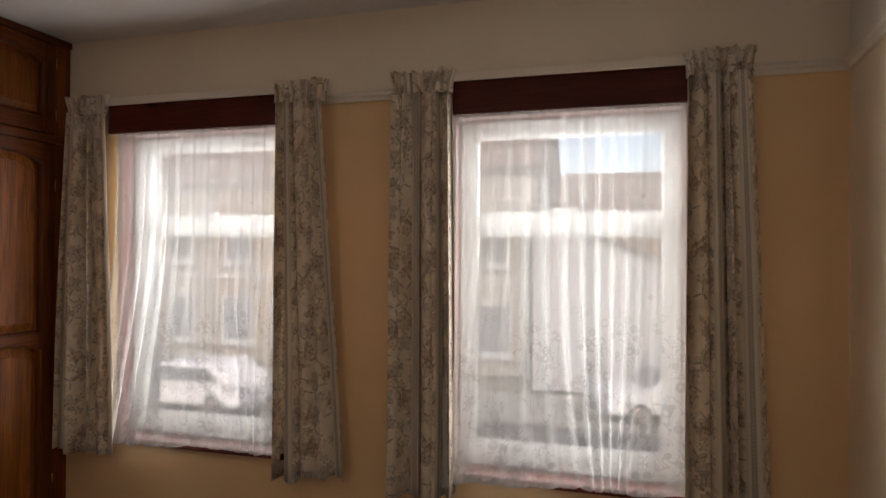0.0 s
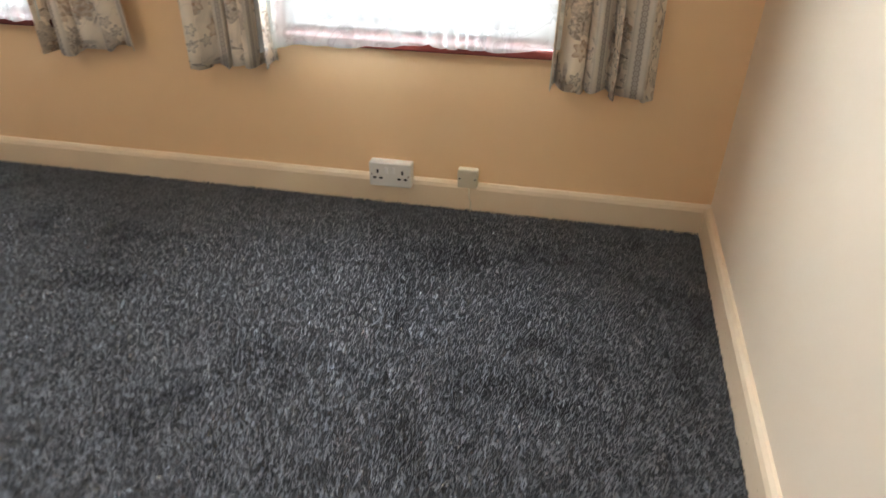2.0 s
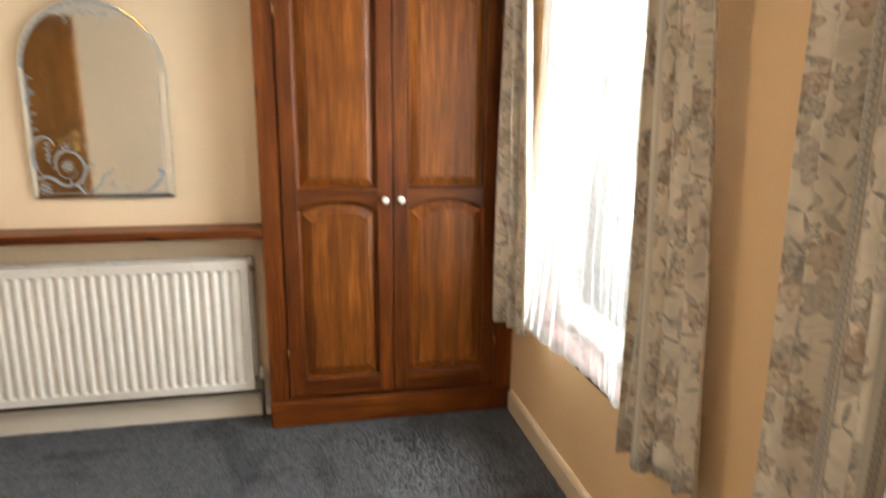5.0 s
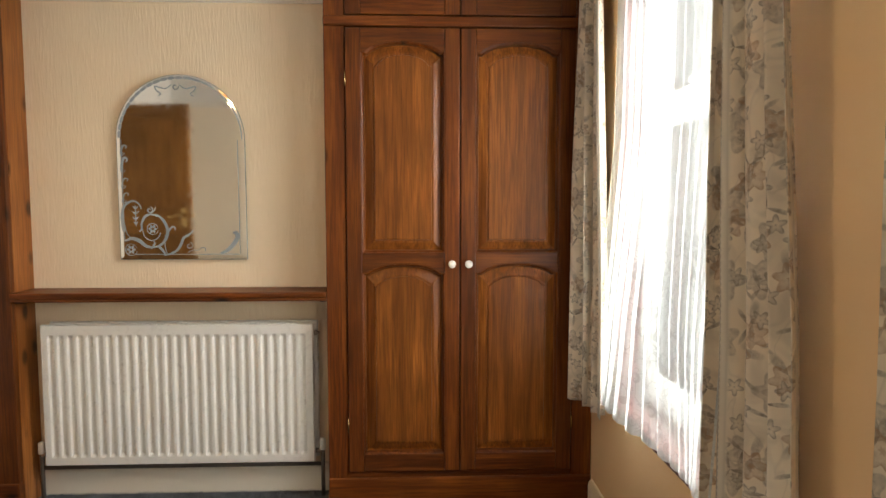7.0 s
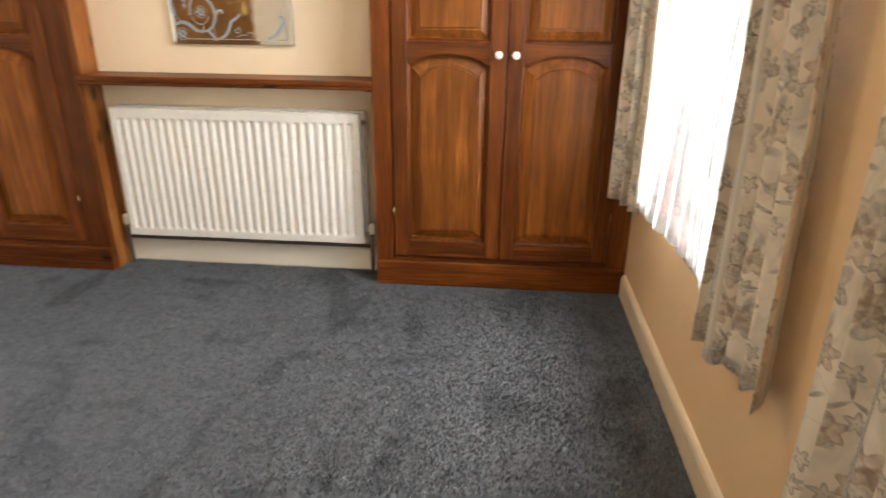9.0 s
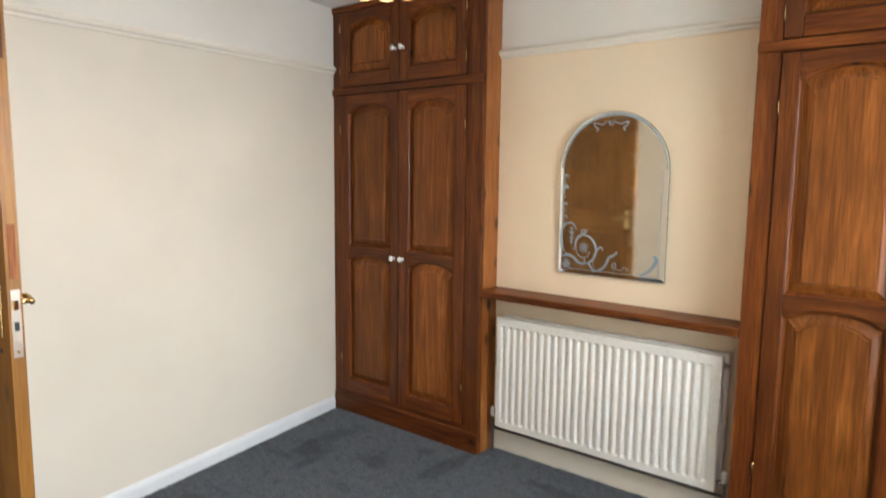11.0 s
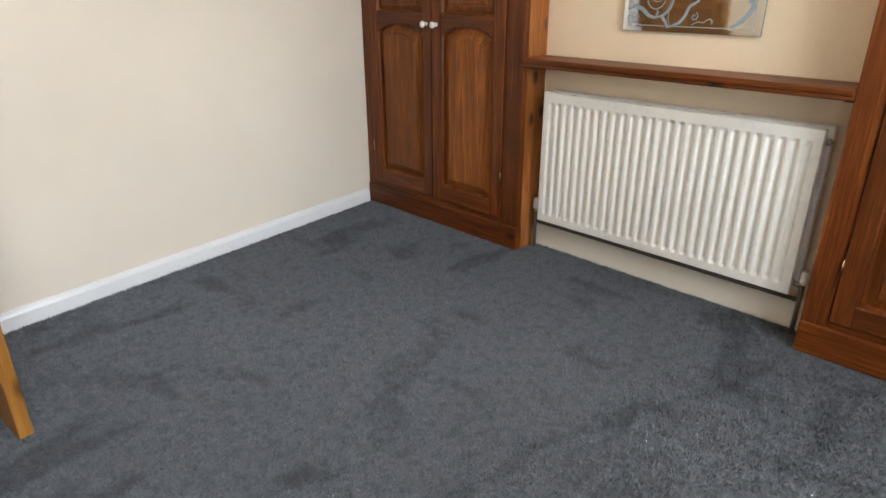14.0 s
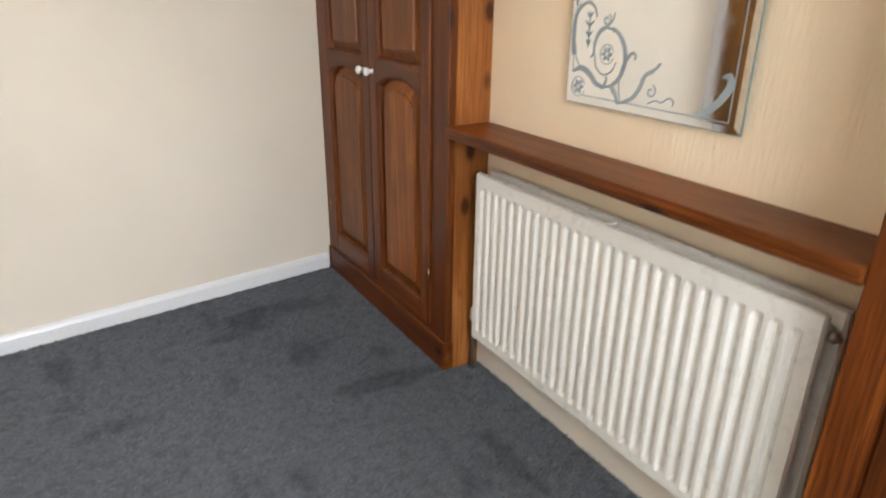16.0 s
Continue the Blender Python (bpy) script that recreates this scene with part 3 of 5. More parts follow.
def panel_loop(bm, y0, y1, z0, z1, rise, inset, x):
    pts = [(y0 + inset, z0 + inset), (y1 - inset, z0 + inset)] + arch_top(y0 + inset, y1 - inset, z1 - inset, rise)
    return [bm.verts.new((x, a, b)) for a, b in pts]


def joined(bm, loops):
    k = len(loops[0])
    for p, q in zip(loops, loops[1:]):
        for i in range(k):
            bm.faces.new((p[i], p[(i + 1) % k], q[(i + 1) % k], q[i]))


def raised_panel(y0, y1, z0, z1, rise, x, field=0.052):
    """A raised and fielded panel whose shoulders stand at z1, facing +x: groove, sloped margin, flat field."""
    bm = bmesh.new()
    steps = ((0.008, -0.016), (0.016, -0.016), (field * 0.85, -0.002), (field, -0.002), (field + 0.002, 0.004))
    loops = [panel_loop(bm, y0, y1, z0, z1, rise, inset, x + out) for inset, out in steps]
    joined(bm, loops)
    bm.faces.new(loops[-1])
    bmesh.ops.recalc_face_normals(bm, faces=bm.faces)
    return bm


def sticking(y0, y1, z0, z1, rise, x):
    """The moulded edge round a panel: a small step, then an ovolo that falls towards the panel."""
    bm = bmesh.new()
    steps = ((-0.001, 0.0085), (0.001, 0.0085), (0.0015, 0.006), (0.006, 0.003), (0.0095, -0.003), (0.0115, -0.0165))
    joined(bm, [panel_loop(bm, y0, y1, z0, z1, rise, inset, x + out) for inset, out in steps])
    bmesh.ops.recalc_face_normals(bm, faces=bm.faces)
    return bm


def knob_mesh(x, y, z):
    return lathe([(0.0, 0.0), (0.011, 0.0), (0.008, 0.006), (0.007, 0.012), (0.013, 0.018), (0.016, 0.024), (0.0155, 0.030), (0.010, 0.035), (0.0, 0.036)], 18, (x, y, z), "x")


def cupboard_door(owner, y0, y1, z0, z1, mid, knob_y, knob_z, hinge_y):
    """A panelled door facing +x; mid is the height of its middle rail, or None for a single panel."""
    d = part("door", block((WARD_X - 0.028, y0 + 0.002, z0 + 0.002), (WARD_X - 0.017, y1 - 0.002, z1 - 0.002)), M_WOOD_P, owner, "panelled door of stained pine")
    xf, sw = WARD_X + 0.009, 0.062
    back = WARD_X - 0.0165
    part("stile", block((back, y0, z0), (xf, y0 + sw, z1)), M_WOOD, d, bevel=0.004)
    part("stile", block((back, y1 - sw, z0), (xf, y1, z1)), M_WOOD, d, bevel=0.004)
    a, b = y0 + sw, y1 - sw
    rise = 0.042
    part("bottom_rail", block((back, a, z0), (xf - 0.0005, b, z0 + 0.075)), M_WOOD_H, d, bevel=0.004)
    top = [(a, z1), (a, z1 - 0.095)] + [(y, z) for y, z in reversed(arch_top(a, b, z1 - 0.095, rise))] + [(b, z1)]
    part("top_rail", prism(top[1:] + top[:1], back, xf - 0.0005), M_WOOD_H, d, bevel=0.003)
    if mid:
        m = [(b, mid + 0.035), (a, mid + 0.035), (a, mid - 0.048)] + [(y, z) for y, z in reversed(arch_top(a, b, mid - 0.048, rise * 0.9))]
        part("middle_rail", prism(m, back, xf - 0.0005), M_WOOD_H, d, bevel=0.003)
        fields = ((z0 + 0.075, mid - 0.048, rise * 0.9), (mid + 0.035, z1 - 0.095, rise))
    else:
        fields = ((z0 + 0.075, z1 - 0.095, rise),)
    for lo, hi, up in fields:
        part("panel", raised_panel(a, b, lo, hi, up, WARD_X), M_WOOD_P, d)
        part("moulding", sticking(a, b, lo, hi, up, WARD_X), M_WOOD, d, "moulded edge round the panel")
    part("knob", knob_mesh(xf, knob_y, knob_z), M_CERAMIC, d, "white ceramic knob", smooth=True)
    for hz in ((z0 + 0.20, z1 - 0.20) if mid else (z0 + 0.09, z1 - 0.09)):
        part("hinge", tube([(xf - 0.001, hinge_y, hz - 0.028), (xf - 0.001, hinge_y, hz + 0.028)], 0.0032), M_BRASS, d, "small brass hinge", smooth=True)


def wardrobe(y0, y1, d0, dm, d1, label, side=None):
    """A floor to ceiling cupboard: y0 to y1 overall, doors from d0 to d1 that meet at dm."""
    w = thing("fitted_wardrobe", label, "wardrobe", "fitted wardrobes")
    x = WARD_X
    part("stile", block((x - 0.03, y0, 0.115), (x, d0 - 0.003, CEIL - 0.03)), M_WOOD, w, bevel=0.003)
    part("stile", block((x - 0.03, d1 + 0.003, 0.115), (x, y1, CEIL - 0.03)), M_WOOD, w, bevel=0.003)
    part("plinth", prism([(y0, 0.0), (y1, 0.0), (y1, 0.118), (y0, 0.118)], x - 0.04, x + 0.008), M_WOOD_H, w, "stained pine plinth", bevel=0.006)
    part("bottom_rail", block((x - 0.03, d0 - 0.003, 0.118), (x - 0.002, d1 + 0.003, 0.142)), M_WOOD_H, w)
    part("middle_rail", block((x - 0.03, y0, 1.972), (x + 0.012, y1, 2.012)), M_WOOD_H, w, bevel=0.005)
    part("cornice", block((x - 0.04, y0, CEIL - 0.034), (x + 0.012, y1, CEIL - 0.001)), M_WOOD_H, w, bevel=0.004)
    # solid near-black block in place of the shade within the cupboard
    part("inside", block((-4.045, y0 + 0.02, 0.02), (x - 0.034, y1 - 0.02, CEIL - 0.04)), M_DARK, w)
    if side is not None:
        s0, s1 = (side - 0.018, side) if side == y1 else (side, side + 0.018)
        part("side_panel", block((W_X - 0.01, s0, 0.0), (x - 0.03, s1, CEIL - 0.001)), M_SIDE, w, "knotty stained pine side panel")
    cupboard_door(w, d0, dm - 0.002, 0.146, 1.966, 1.03, dm - 0.034, 1.02, d0 - 0.001)
    cupboard_door(w, dm + 0.002, d1, 0.146, 1.966, 1.03, dm + 0.034, 1.02, d1 + 0.001)
    cupboard_door(w, d0, dm - 0.002, 2.018, 2.45, None, dm - 0.03, 2.20, d0 - 0.001)
    cupboard_door(w, dm + 0.002, d1, 2.018, 2.45, None, dm + 0.03, 2.20, d1 + 0.001)
    return w


M_SIDE = wood("knotty_pine", (0.10, 0.027, 0.006), (0.28, 0.092, 0.020), (0.40, 0.155, 0.040), 2, 0.35, 0.2, knots=(10.0, 5.5, 0.10, 0.24))
wardrobe(N_WARD[0], N_WARD[1] - 0.002, -1.022, -0.560, -0.092, "dark-stained pine fitted wardrobe with white knobs beside the window", N_WARD[0])
wardrobe(S_WARD[0] + 0.002, S_WARD[1], -3.418, -2.940, -2.478, "dark-stained pine fitted wardrobe with white knobs beside the radiator", S_WARD[1])


# ---- shelf and radiator ----
shelf = thing("wall_shelf", "dark-stained pine shelf above the radiator", "shelf")
part("board", block((W_X, S_WARD[1] + 0.001, 0.884), (-3.418, N_WARD[0] - 0.001, 0.906)), M_WOOD_H, shelf, bevel=0.004)
part("moulding", block((-3.440, S_WARD[1] + 0.001, 0.868), (-3.424, N_WARD[0] - 0.001, 0.884)), M_WOOD_H, shelf, bevel=0.004)
for y in (S_WARD[1] + 0.001, N_WARD[0] - 0.031):
    part("bracket", prism([(-3.44, 0.8675), (W_X + 0.004, 0.8675), (W_X + 0.004, 0.85), (-3.46, 0.86)], y, y + 0.03, "y"), M_DARK, shelf, "dark wooden end batten")


def radiator_panel(x, y0, y1, z0, z1, flutes, facing=1):
    """A pressed steel panel with upright flutes between level margins."""
    bm = bmesh.new()
    m = 0.025
    pitch = (y1 - y0 - 2 * m) / flutes
    deep = 0.0095
    prof = [(y0, -0.008), (y0 + 0.004, 0.0), (y0 + m * 0.7, 0.0)]
    for i in range(flutes):
        s = y0 + m + i * pitch
        for u, h in ((0.02, 0.0), (0.12, -0.10 * deep), (0.28, -0.75 * deep), (0.45, -deep), (0.62, -0.75 * deep), (0.78, -0.10 * deep), (0.88, 0.0)):
            prof.append((s + u * pitch, h))
    prof += [(y1 - m * 0.7, 0.0), (y1 - 0.004, 0.0), (y1, -0.008)]
    zs = [(z0, 0.0, -0.008), (z0 + 0.004, 0.0, 0), (z0 + 0.034, 0.0, 0), (z0 + 0.048, 1.0, 0), (z1 - 0.056, 1.0, 0), (z1 - 0.042, 0.0, 0), (z1 - 0.004, 0.0, 0), (z1, 0.0, -0.008)]
    grid = []
    for z, k, o in zs:
        grid.append([bm.verts.new((x + facing * (o + (h * k if abs(h) != 0.008 or k else h * (abs(y - y0) < 0.001 or abs(y - y1) < 0.001))), y, z)) for y, h in prof])
    for p, q in zip(grid, grid[1:]):
        for i in range(len(prof) - 1):
            bm.faces.new((p[i], p[i + 1], q[i + 1], q[i]))
    ring = [v for v in grid[0]] + [r[-1] for r in grid[1:]] + list(reversed(grid[-1]))[1:] + [r[0] for r in reversed(grid[1:-1])]
    back = [bm.verts.new((x - facing * 0.016, v.co.y, v.co.z)) for v in ring]
    k = len(ring)
    for i in range(k):
        bm.faces.new((ring[i], ring[(i + 1) % k], back[(i + 1) % k], back[i]))
    bm.faces.new(back)
    bmesh.ops.recalc_face_normals(bm, faces=bm.faces)
    return bm


RY0, RY1, RZ0, RZ1, RX = -2.306, -1.177, 0.160, 0.762, -3.498
rad = thing("radiator", "cream enamelled double panel steel radiator under the shelf", "radiator")
part("front_panel", radiator_panel(RX, RY0, RY1, RZ0, RZ1, 27), M_RAD, rad)
part("back_panel", radiator_panel(RX - 0.050, RY0 + 0.01, RY1 + 0.012, RZ0 + 0.004, RZ1 + 0.004, 27), M_RAD, rad)
part("spacer", block((RX - 0.052, (RY0 + RY1) / 2 - 0.004, RZ1 - 0.006), (RX - 0.012, (RY0 + RY1) / 2 + 0.004, RZ1 + 0.001)), M_RAD, rad)
for y in (RY0 + 0.012, RY1 - 0.014):
    part("manifold", tube([(RX - 0.055, y, RZ1 - 0.045), (RX - 0.012, y, RZ1 - 0.045)], 0.014, 12), M_RAD, rad, smooth=True)
    part("manifold", tube([(RX - 0.055, y, RZ0 + 0.04), (RX - 0.012, y, RZ0 + 0.04)], 0.014, 12), M_RAD, rad, smooth=True)
part("bleed_valve", lathe([(0, 0), (0.012, 0), (0.012, 0.012), (0.007, 0.014), (0.006, 0.022), (0, 0.022)], 12, (RX - 0.030, RY1, RZ1 - 0.045), "y"), M_STEEL, rad, "small brass bleed valve", smooth=True)
for y, s in ((RY0, -1), (RY1, 1)):
    v = part("valve", tube([(RX - 0.03, y, RZ0 + 0.04), (RX - 0.03, y + s * 0.028, RZ0 + 0.04)], 0.010, 12), M_STEEL, rad, "radiator valve", smooth=True)
    part("valve_cap", lathe([(0, 0), (0.013, 0), (0.014, 0.01), (0.013, 0.045), (0.008, 0.05), (0, 0.05)], 16, (RX - 0.03, y + s * 0.030, RZ0 + 0.045)), M_PLASTIC, v, "white plastic valve cap", smooth=True)
    part("pipe", tube([(RX - 0.03, y + s * 0.030, RZ0 + 0.044), (RX - 0.03, y + s * 0.030, 0.001)], 0.0085, 10), M_PIPE, rad, "dark painted pipe", smooth=True)
part("pipe", tube([(RX - 0.035, RY0 - 0.03, 0.140), (RX - 0.035, RY1 + 0.03, 0.140)], 0.0085, 10), M_PIPE, rad, smooth=True)
part("wall_bracket", block((W_X, RY0 + 0.15, 0.25), (RX - 0.062, RY0 + 0.19, 0.70)), M_RAD, rad)
part("wall_bracket", block((W_X, RY1 - 0.19, 0.25), (RX - 0.062, RY1 - 0.15, 0.70)), M_RAD, rad)


# ---- mirror ----
MW, MZ0, MS = 0.262, 0.0, 0.495                   # half width, foot and springing of the arch, about the mirror's foot
mirror = thing("wall_mirror", "arched frameless wall mirror with etched grey scrollwork", "mirror")
mirror.matrix_world = pose(W_X + 0.014, -1.730, 1.028, 0, 0.6, -0.2) @ Matrix.Diagonal((1, 1.02, 1.025, 1))


def mirror_outline(inset, steps=32):
    r = MW - inset
    return [(-r, MZ0 + inset), (r, MZ0 + inset)] + [(r * math.cos(math.pi * i / steps), MS + r * math.sin(math.pi * i / steps)) for i in range(steps + 1)]


glass = part("mirror_glass", prism(mirror_outline(0.0), -0.004, 0.002), [M_EDGE], mirror, "bevelled mirror edge")
bm = bmesh.new()
loops = [[bm.verts.new((x, a, b)) for a, b in mirror_outline(i)] for i, x in ((0.0015, 0.0021), (0.016, 0.0034))]
for i in range(len(loops[0])):
    j = (i + 1) % len(loops[0])
    bm.faces.new((loops[0][i], loops[0][j], loops[1][j], loops[1][i]))
bm.faces.new(loops[1])
bmesh.ops.recalc_face_normals(bm, faces=bm.faces)
part("reflecting_face", bm, M_MIRROR, mirror, "silvered mirror face")


def ribbon(points, widths):
    """A flat ribbon lying on the glass along points (y, z)."""
    bm = bmesh.new()
    x = 0.0040
    pts = [Vector(p) for p in points]
    prev = None
    for i, p in enumerate(pts):
        d = (pts[min(i + 1, len(pts) - 1)] - pts[max(i - 1, 0)])
        d = d.normalized() if d.length else Vector((1, 0))
        s = Vector((-d.y, d.x)) * (widths(i / (len(pts) - 1)) / 2)
        row = [bm.verts.new((x, *(p + s))), bm.verts.new((x, *(p - s)))]
        if prev:
            bm.faces.new((prev[0], prev[1], row[1], row[0]))
        prev = row
    return bm


def spiral(cy, cz, r0, r1, a0, a1, steps=40):
    return [(cy + (r0 + (r1 - r0) * i / steps) * math.cos(a0 + (a1 - a0) * i / steps), cz + (r0 + (r1 - r0) * i / steps) * math.sin(a0 + (a1 - a0) * i / steps)) for i in range(steps + 1)]


def swell(w, a=0.35):
    return lambda t: w * (a + (1 - a) * math.sin(math.pi * min(1, max(0, t))))


def etch(points, widths):
    part("etching", ribbon(points, lambda t: 1.0 * widths(t)), M_ETCH, glass, "frosted etched scroll")


L = -MW + 0.012


def leafy(points, width, every=5, size=0.016, side=1):
    """A scroll with small curled leaves along it."""
    etch(points, swell(width, 0.45))
    for k in range(every, len(points) - 2, every):
        (y0, z0), (y1, z1) = points[k], points[k + 1]
        a = math.atan2(z1 - z0, y1 - y0) + side * 0.9
        side = -side
        etch([(y0 + size * t * math.cos(a + 0.9 * t * side), z0 + size * t * math.sin(a + 0.9 * t * side)) for t in np.linspace(0, 1, 6)], swell(0.007, 0.15))


def rosette(cy, cz, r):
    for k in range(6):
        a = math.tau * k / 6
        etch([(cy + r * t * math.cos(a), cz + r * t * math.sin(a)) for t in np.linspace(0.25, 1, 5)], swell(r * 0.55, 0.4))


def run(points, steps=7):
    """A smooth line through points given from the mirror's lower corner."""
    pts = [Vector((y - MW, z)) for y, z in points]
    pts = [2 * pts[0] - pts[1]] + pts + [2 * pts[-1] - pts[-2]]
    out = []
    for p, q, r, t in zip(pts, pts[1:], pts[2:], pts[3:]):
        for k in range(steps):
            u = k / steps
            out.append(tuple(0.5 * (2 * q + (r - p) * u + (2 * p - 5 * q + 4 * r - t) * u * u + (3 * q - p - 3 * r + t) * u ** 3)))
    return out + [tuple(pts[-2])]


def taper(w, blunt=0.2):
    """Full at the start, drawn out to a point."""
    return lambda t: w * (blunt + (1 - blunt) * (1 - t) ** 0.7 * min(1, 6 * t + 0.3))


def turned_rosette(y, z, r):
    rosette(y - MW, z, r)
    etch(spiral(y - MW, z, r * 1.22, r * 1.3, 0.2, 6.0), swell(0.003, 0.6))


# corner flower, and the great acanthus scroll that rises from it
turned_rosette(0.045, 0.042, 0.019)
leafy(run([(0.022, 0.078), (0.050, 0.088), (0.080, 0.078), (0.108, 0.056), (0.140, 0.050)]), 0.015, 6, 0.016)
leafy(run([(0.128, 0.050), (0.162, 0.058), (0.186, 0.082), (0.197, 0.118), (0.186, 0.155), (0.160, 0.182), (0.128, 0.188)]), 0.012, 7, 0.015)
etch(run([(0.135, 0.056), (0.142, 0.068), (0.137, 0.078)]), taper(0.009))
etch(run([(0.128, 0.190), (0.106, 0.178), (0.092, 0.152), (0.090, 0.126), (0.080, 0.116)]), taper(0.012, 0.3))
etch(run([(0.094, 0.128), (0.102, 0.096), (0.128, 0.080), (0.156, 0.090), (0.168, 0.112)]), swell(0.004, 0.6))
turned_rosette(0.136, 0.128, 0.018)
etch(run([(0.186, 0.090), (0.200, 0.118), (0.216, 0.136), (0.228, 0.132), (0.226, 0.122)]), taper(0.010, 0.3))
etch(spiral(0.126 - MW, 0.206, 0.003, 0.014, 0, 7.5), swell(0.005, 0.6))
etch(run([(0.128, 0.190), (0.146, 0.206), (0.150, 0.224)]), taper(0.006))
# the hanging drop and the band that bows round it
etch(run([(0.020, 0.118), (0.014, 0.150), (0.013, 0.188), (0.022, 0.220), (0.042, 0.238), (0.064, 0.243), (0.084, 0.230), (0.092, 0.210)]), lambda t: 0.011 * (1 - t) + 0.004)
etch(run([(0.022, 0.150), (0.030, 0.110), (0.052, 0.084)]), lambda t: 0.003)
for z, w in ((0.216, 0.022), (0.196, 0.032), (0.172, 0.024), (0.152, 0.016)):
    etch(run([(0.068 - w / 2, z + 0.006), (0.068, z - 0.004), (0.068 + w / 2, z + 0.006)]), swell(0.006, 0.35))
etch(run([(0.068, 0.226), (0.068, 0.138)]), swell(0.005, 0.5))
# scroll along the foot
etch(run([(0.160, 0.054), (0.176, 0.036), (0.188, 0.016)]), taper(0.013, 0.3))
leafy(run([(0.180, 0.018), (0.206, 0.024), (0.232, 0.038), (0.250, 0.062), (0.262, 0.090), (0.284, 0.104), (0.300, 0.116)]), 0.011, 8, 0.013)
etch(run([(0.196, 0.018), (0.186, 0.045), (0.184, 0.074)]), lambda t: 0.003)
etch(spiral(0.284 - MW, 0.058, 0.003, 0.015, 0.4, 7.6), swell(0.004, 0.7))
etch(run([(0.278, 0.030), (0.300, 0.040), (0.318, 0.038), (0.336, 0.050), (0.350, 0.046), (0.350, 0.034)]), lambda t: 0.003)
# curls up the side
for z, h, w in ((0.258, 0.040, 0.006), (0.318, 0.040, 0.006), (0.392, 0.062, 0.012), (0.452, 0.040, 0.008)):
    etch(run([(0.018, z - h / 2), (0.020, z), (0.030, z + h * 0.45), (0.042, z + h * 0.35), (0.036, z + h * 0.15)]), taper(w, 0.4))
    etch(spiral(0.022 - MW, z - h * 0.35, 0.003, 0.010, 0, 6.5), swell(0.0035, 0.6))
# segmented band over the arch, and the curls that hang from its crown
for k in range(13):
    a0 = math.pi - 0.02 - k * 0.125
    etch([(MW * 0.95 * math.cos(a), MS + MW * 0.95 * math.sin(a)) for a in np.linspace(a0, a0 - 0.115, 6)], lambda t: 0.009 + 0.004 * math.sin(math.pi * t))
etch([(MW * 0.955 * math.cos(a), MS + MW * 0.955 * math.sin(a)) for a in np.linspace(1.5, 0, 24)], lambda t: 0.008 * (1 - t) + 0.003)
for c, s in ((0.178, 1), (0.318, -1)):
    etch(run([(c + s * 0.055, 0.716), (c + s * 0.030, 0.700), (c + s * 0.008, 0.704), (c - s * 0.012, 0.708), (c - s * 0.006, 0.692), (c + s * 0.010, 0.680), (c - s * 0.002, 0.668)]), swell(0.006, 0.5))
etch(spiral(0.248 - MW, 0.708, 0.004, 0.014, 0.3, 6.5), swell(0.0045, 0.6))
# feather in the other lower corner
leafy(run([(0.412, 0.026), (0.438, 0.036), (0.466, 0.062), (0.484, 0.092), (0.480, 0.112), (0.470, 0.108)]), 0.018, 5, 0.014)
etch([(L + 0.045, 0.022), (MW - 0.030, 0.022)], lambda t: 0.0028)
etch([(MW - 0.030, 0.022), (MW - 0.030, MS)], lambda t: 0.0028)
etch([(L + 0.008, 0.075), (L + 0.008, MS)], lambda t: 0.0028)


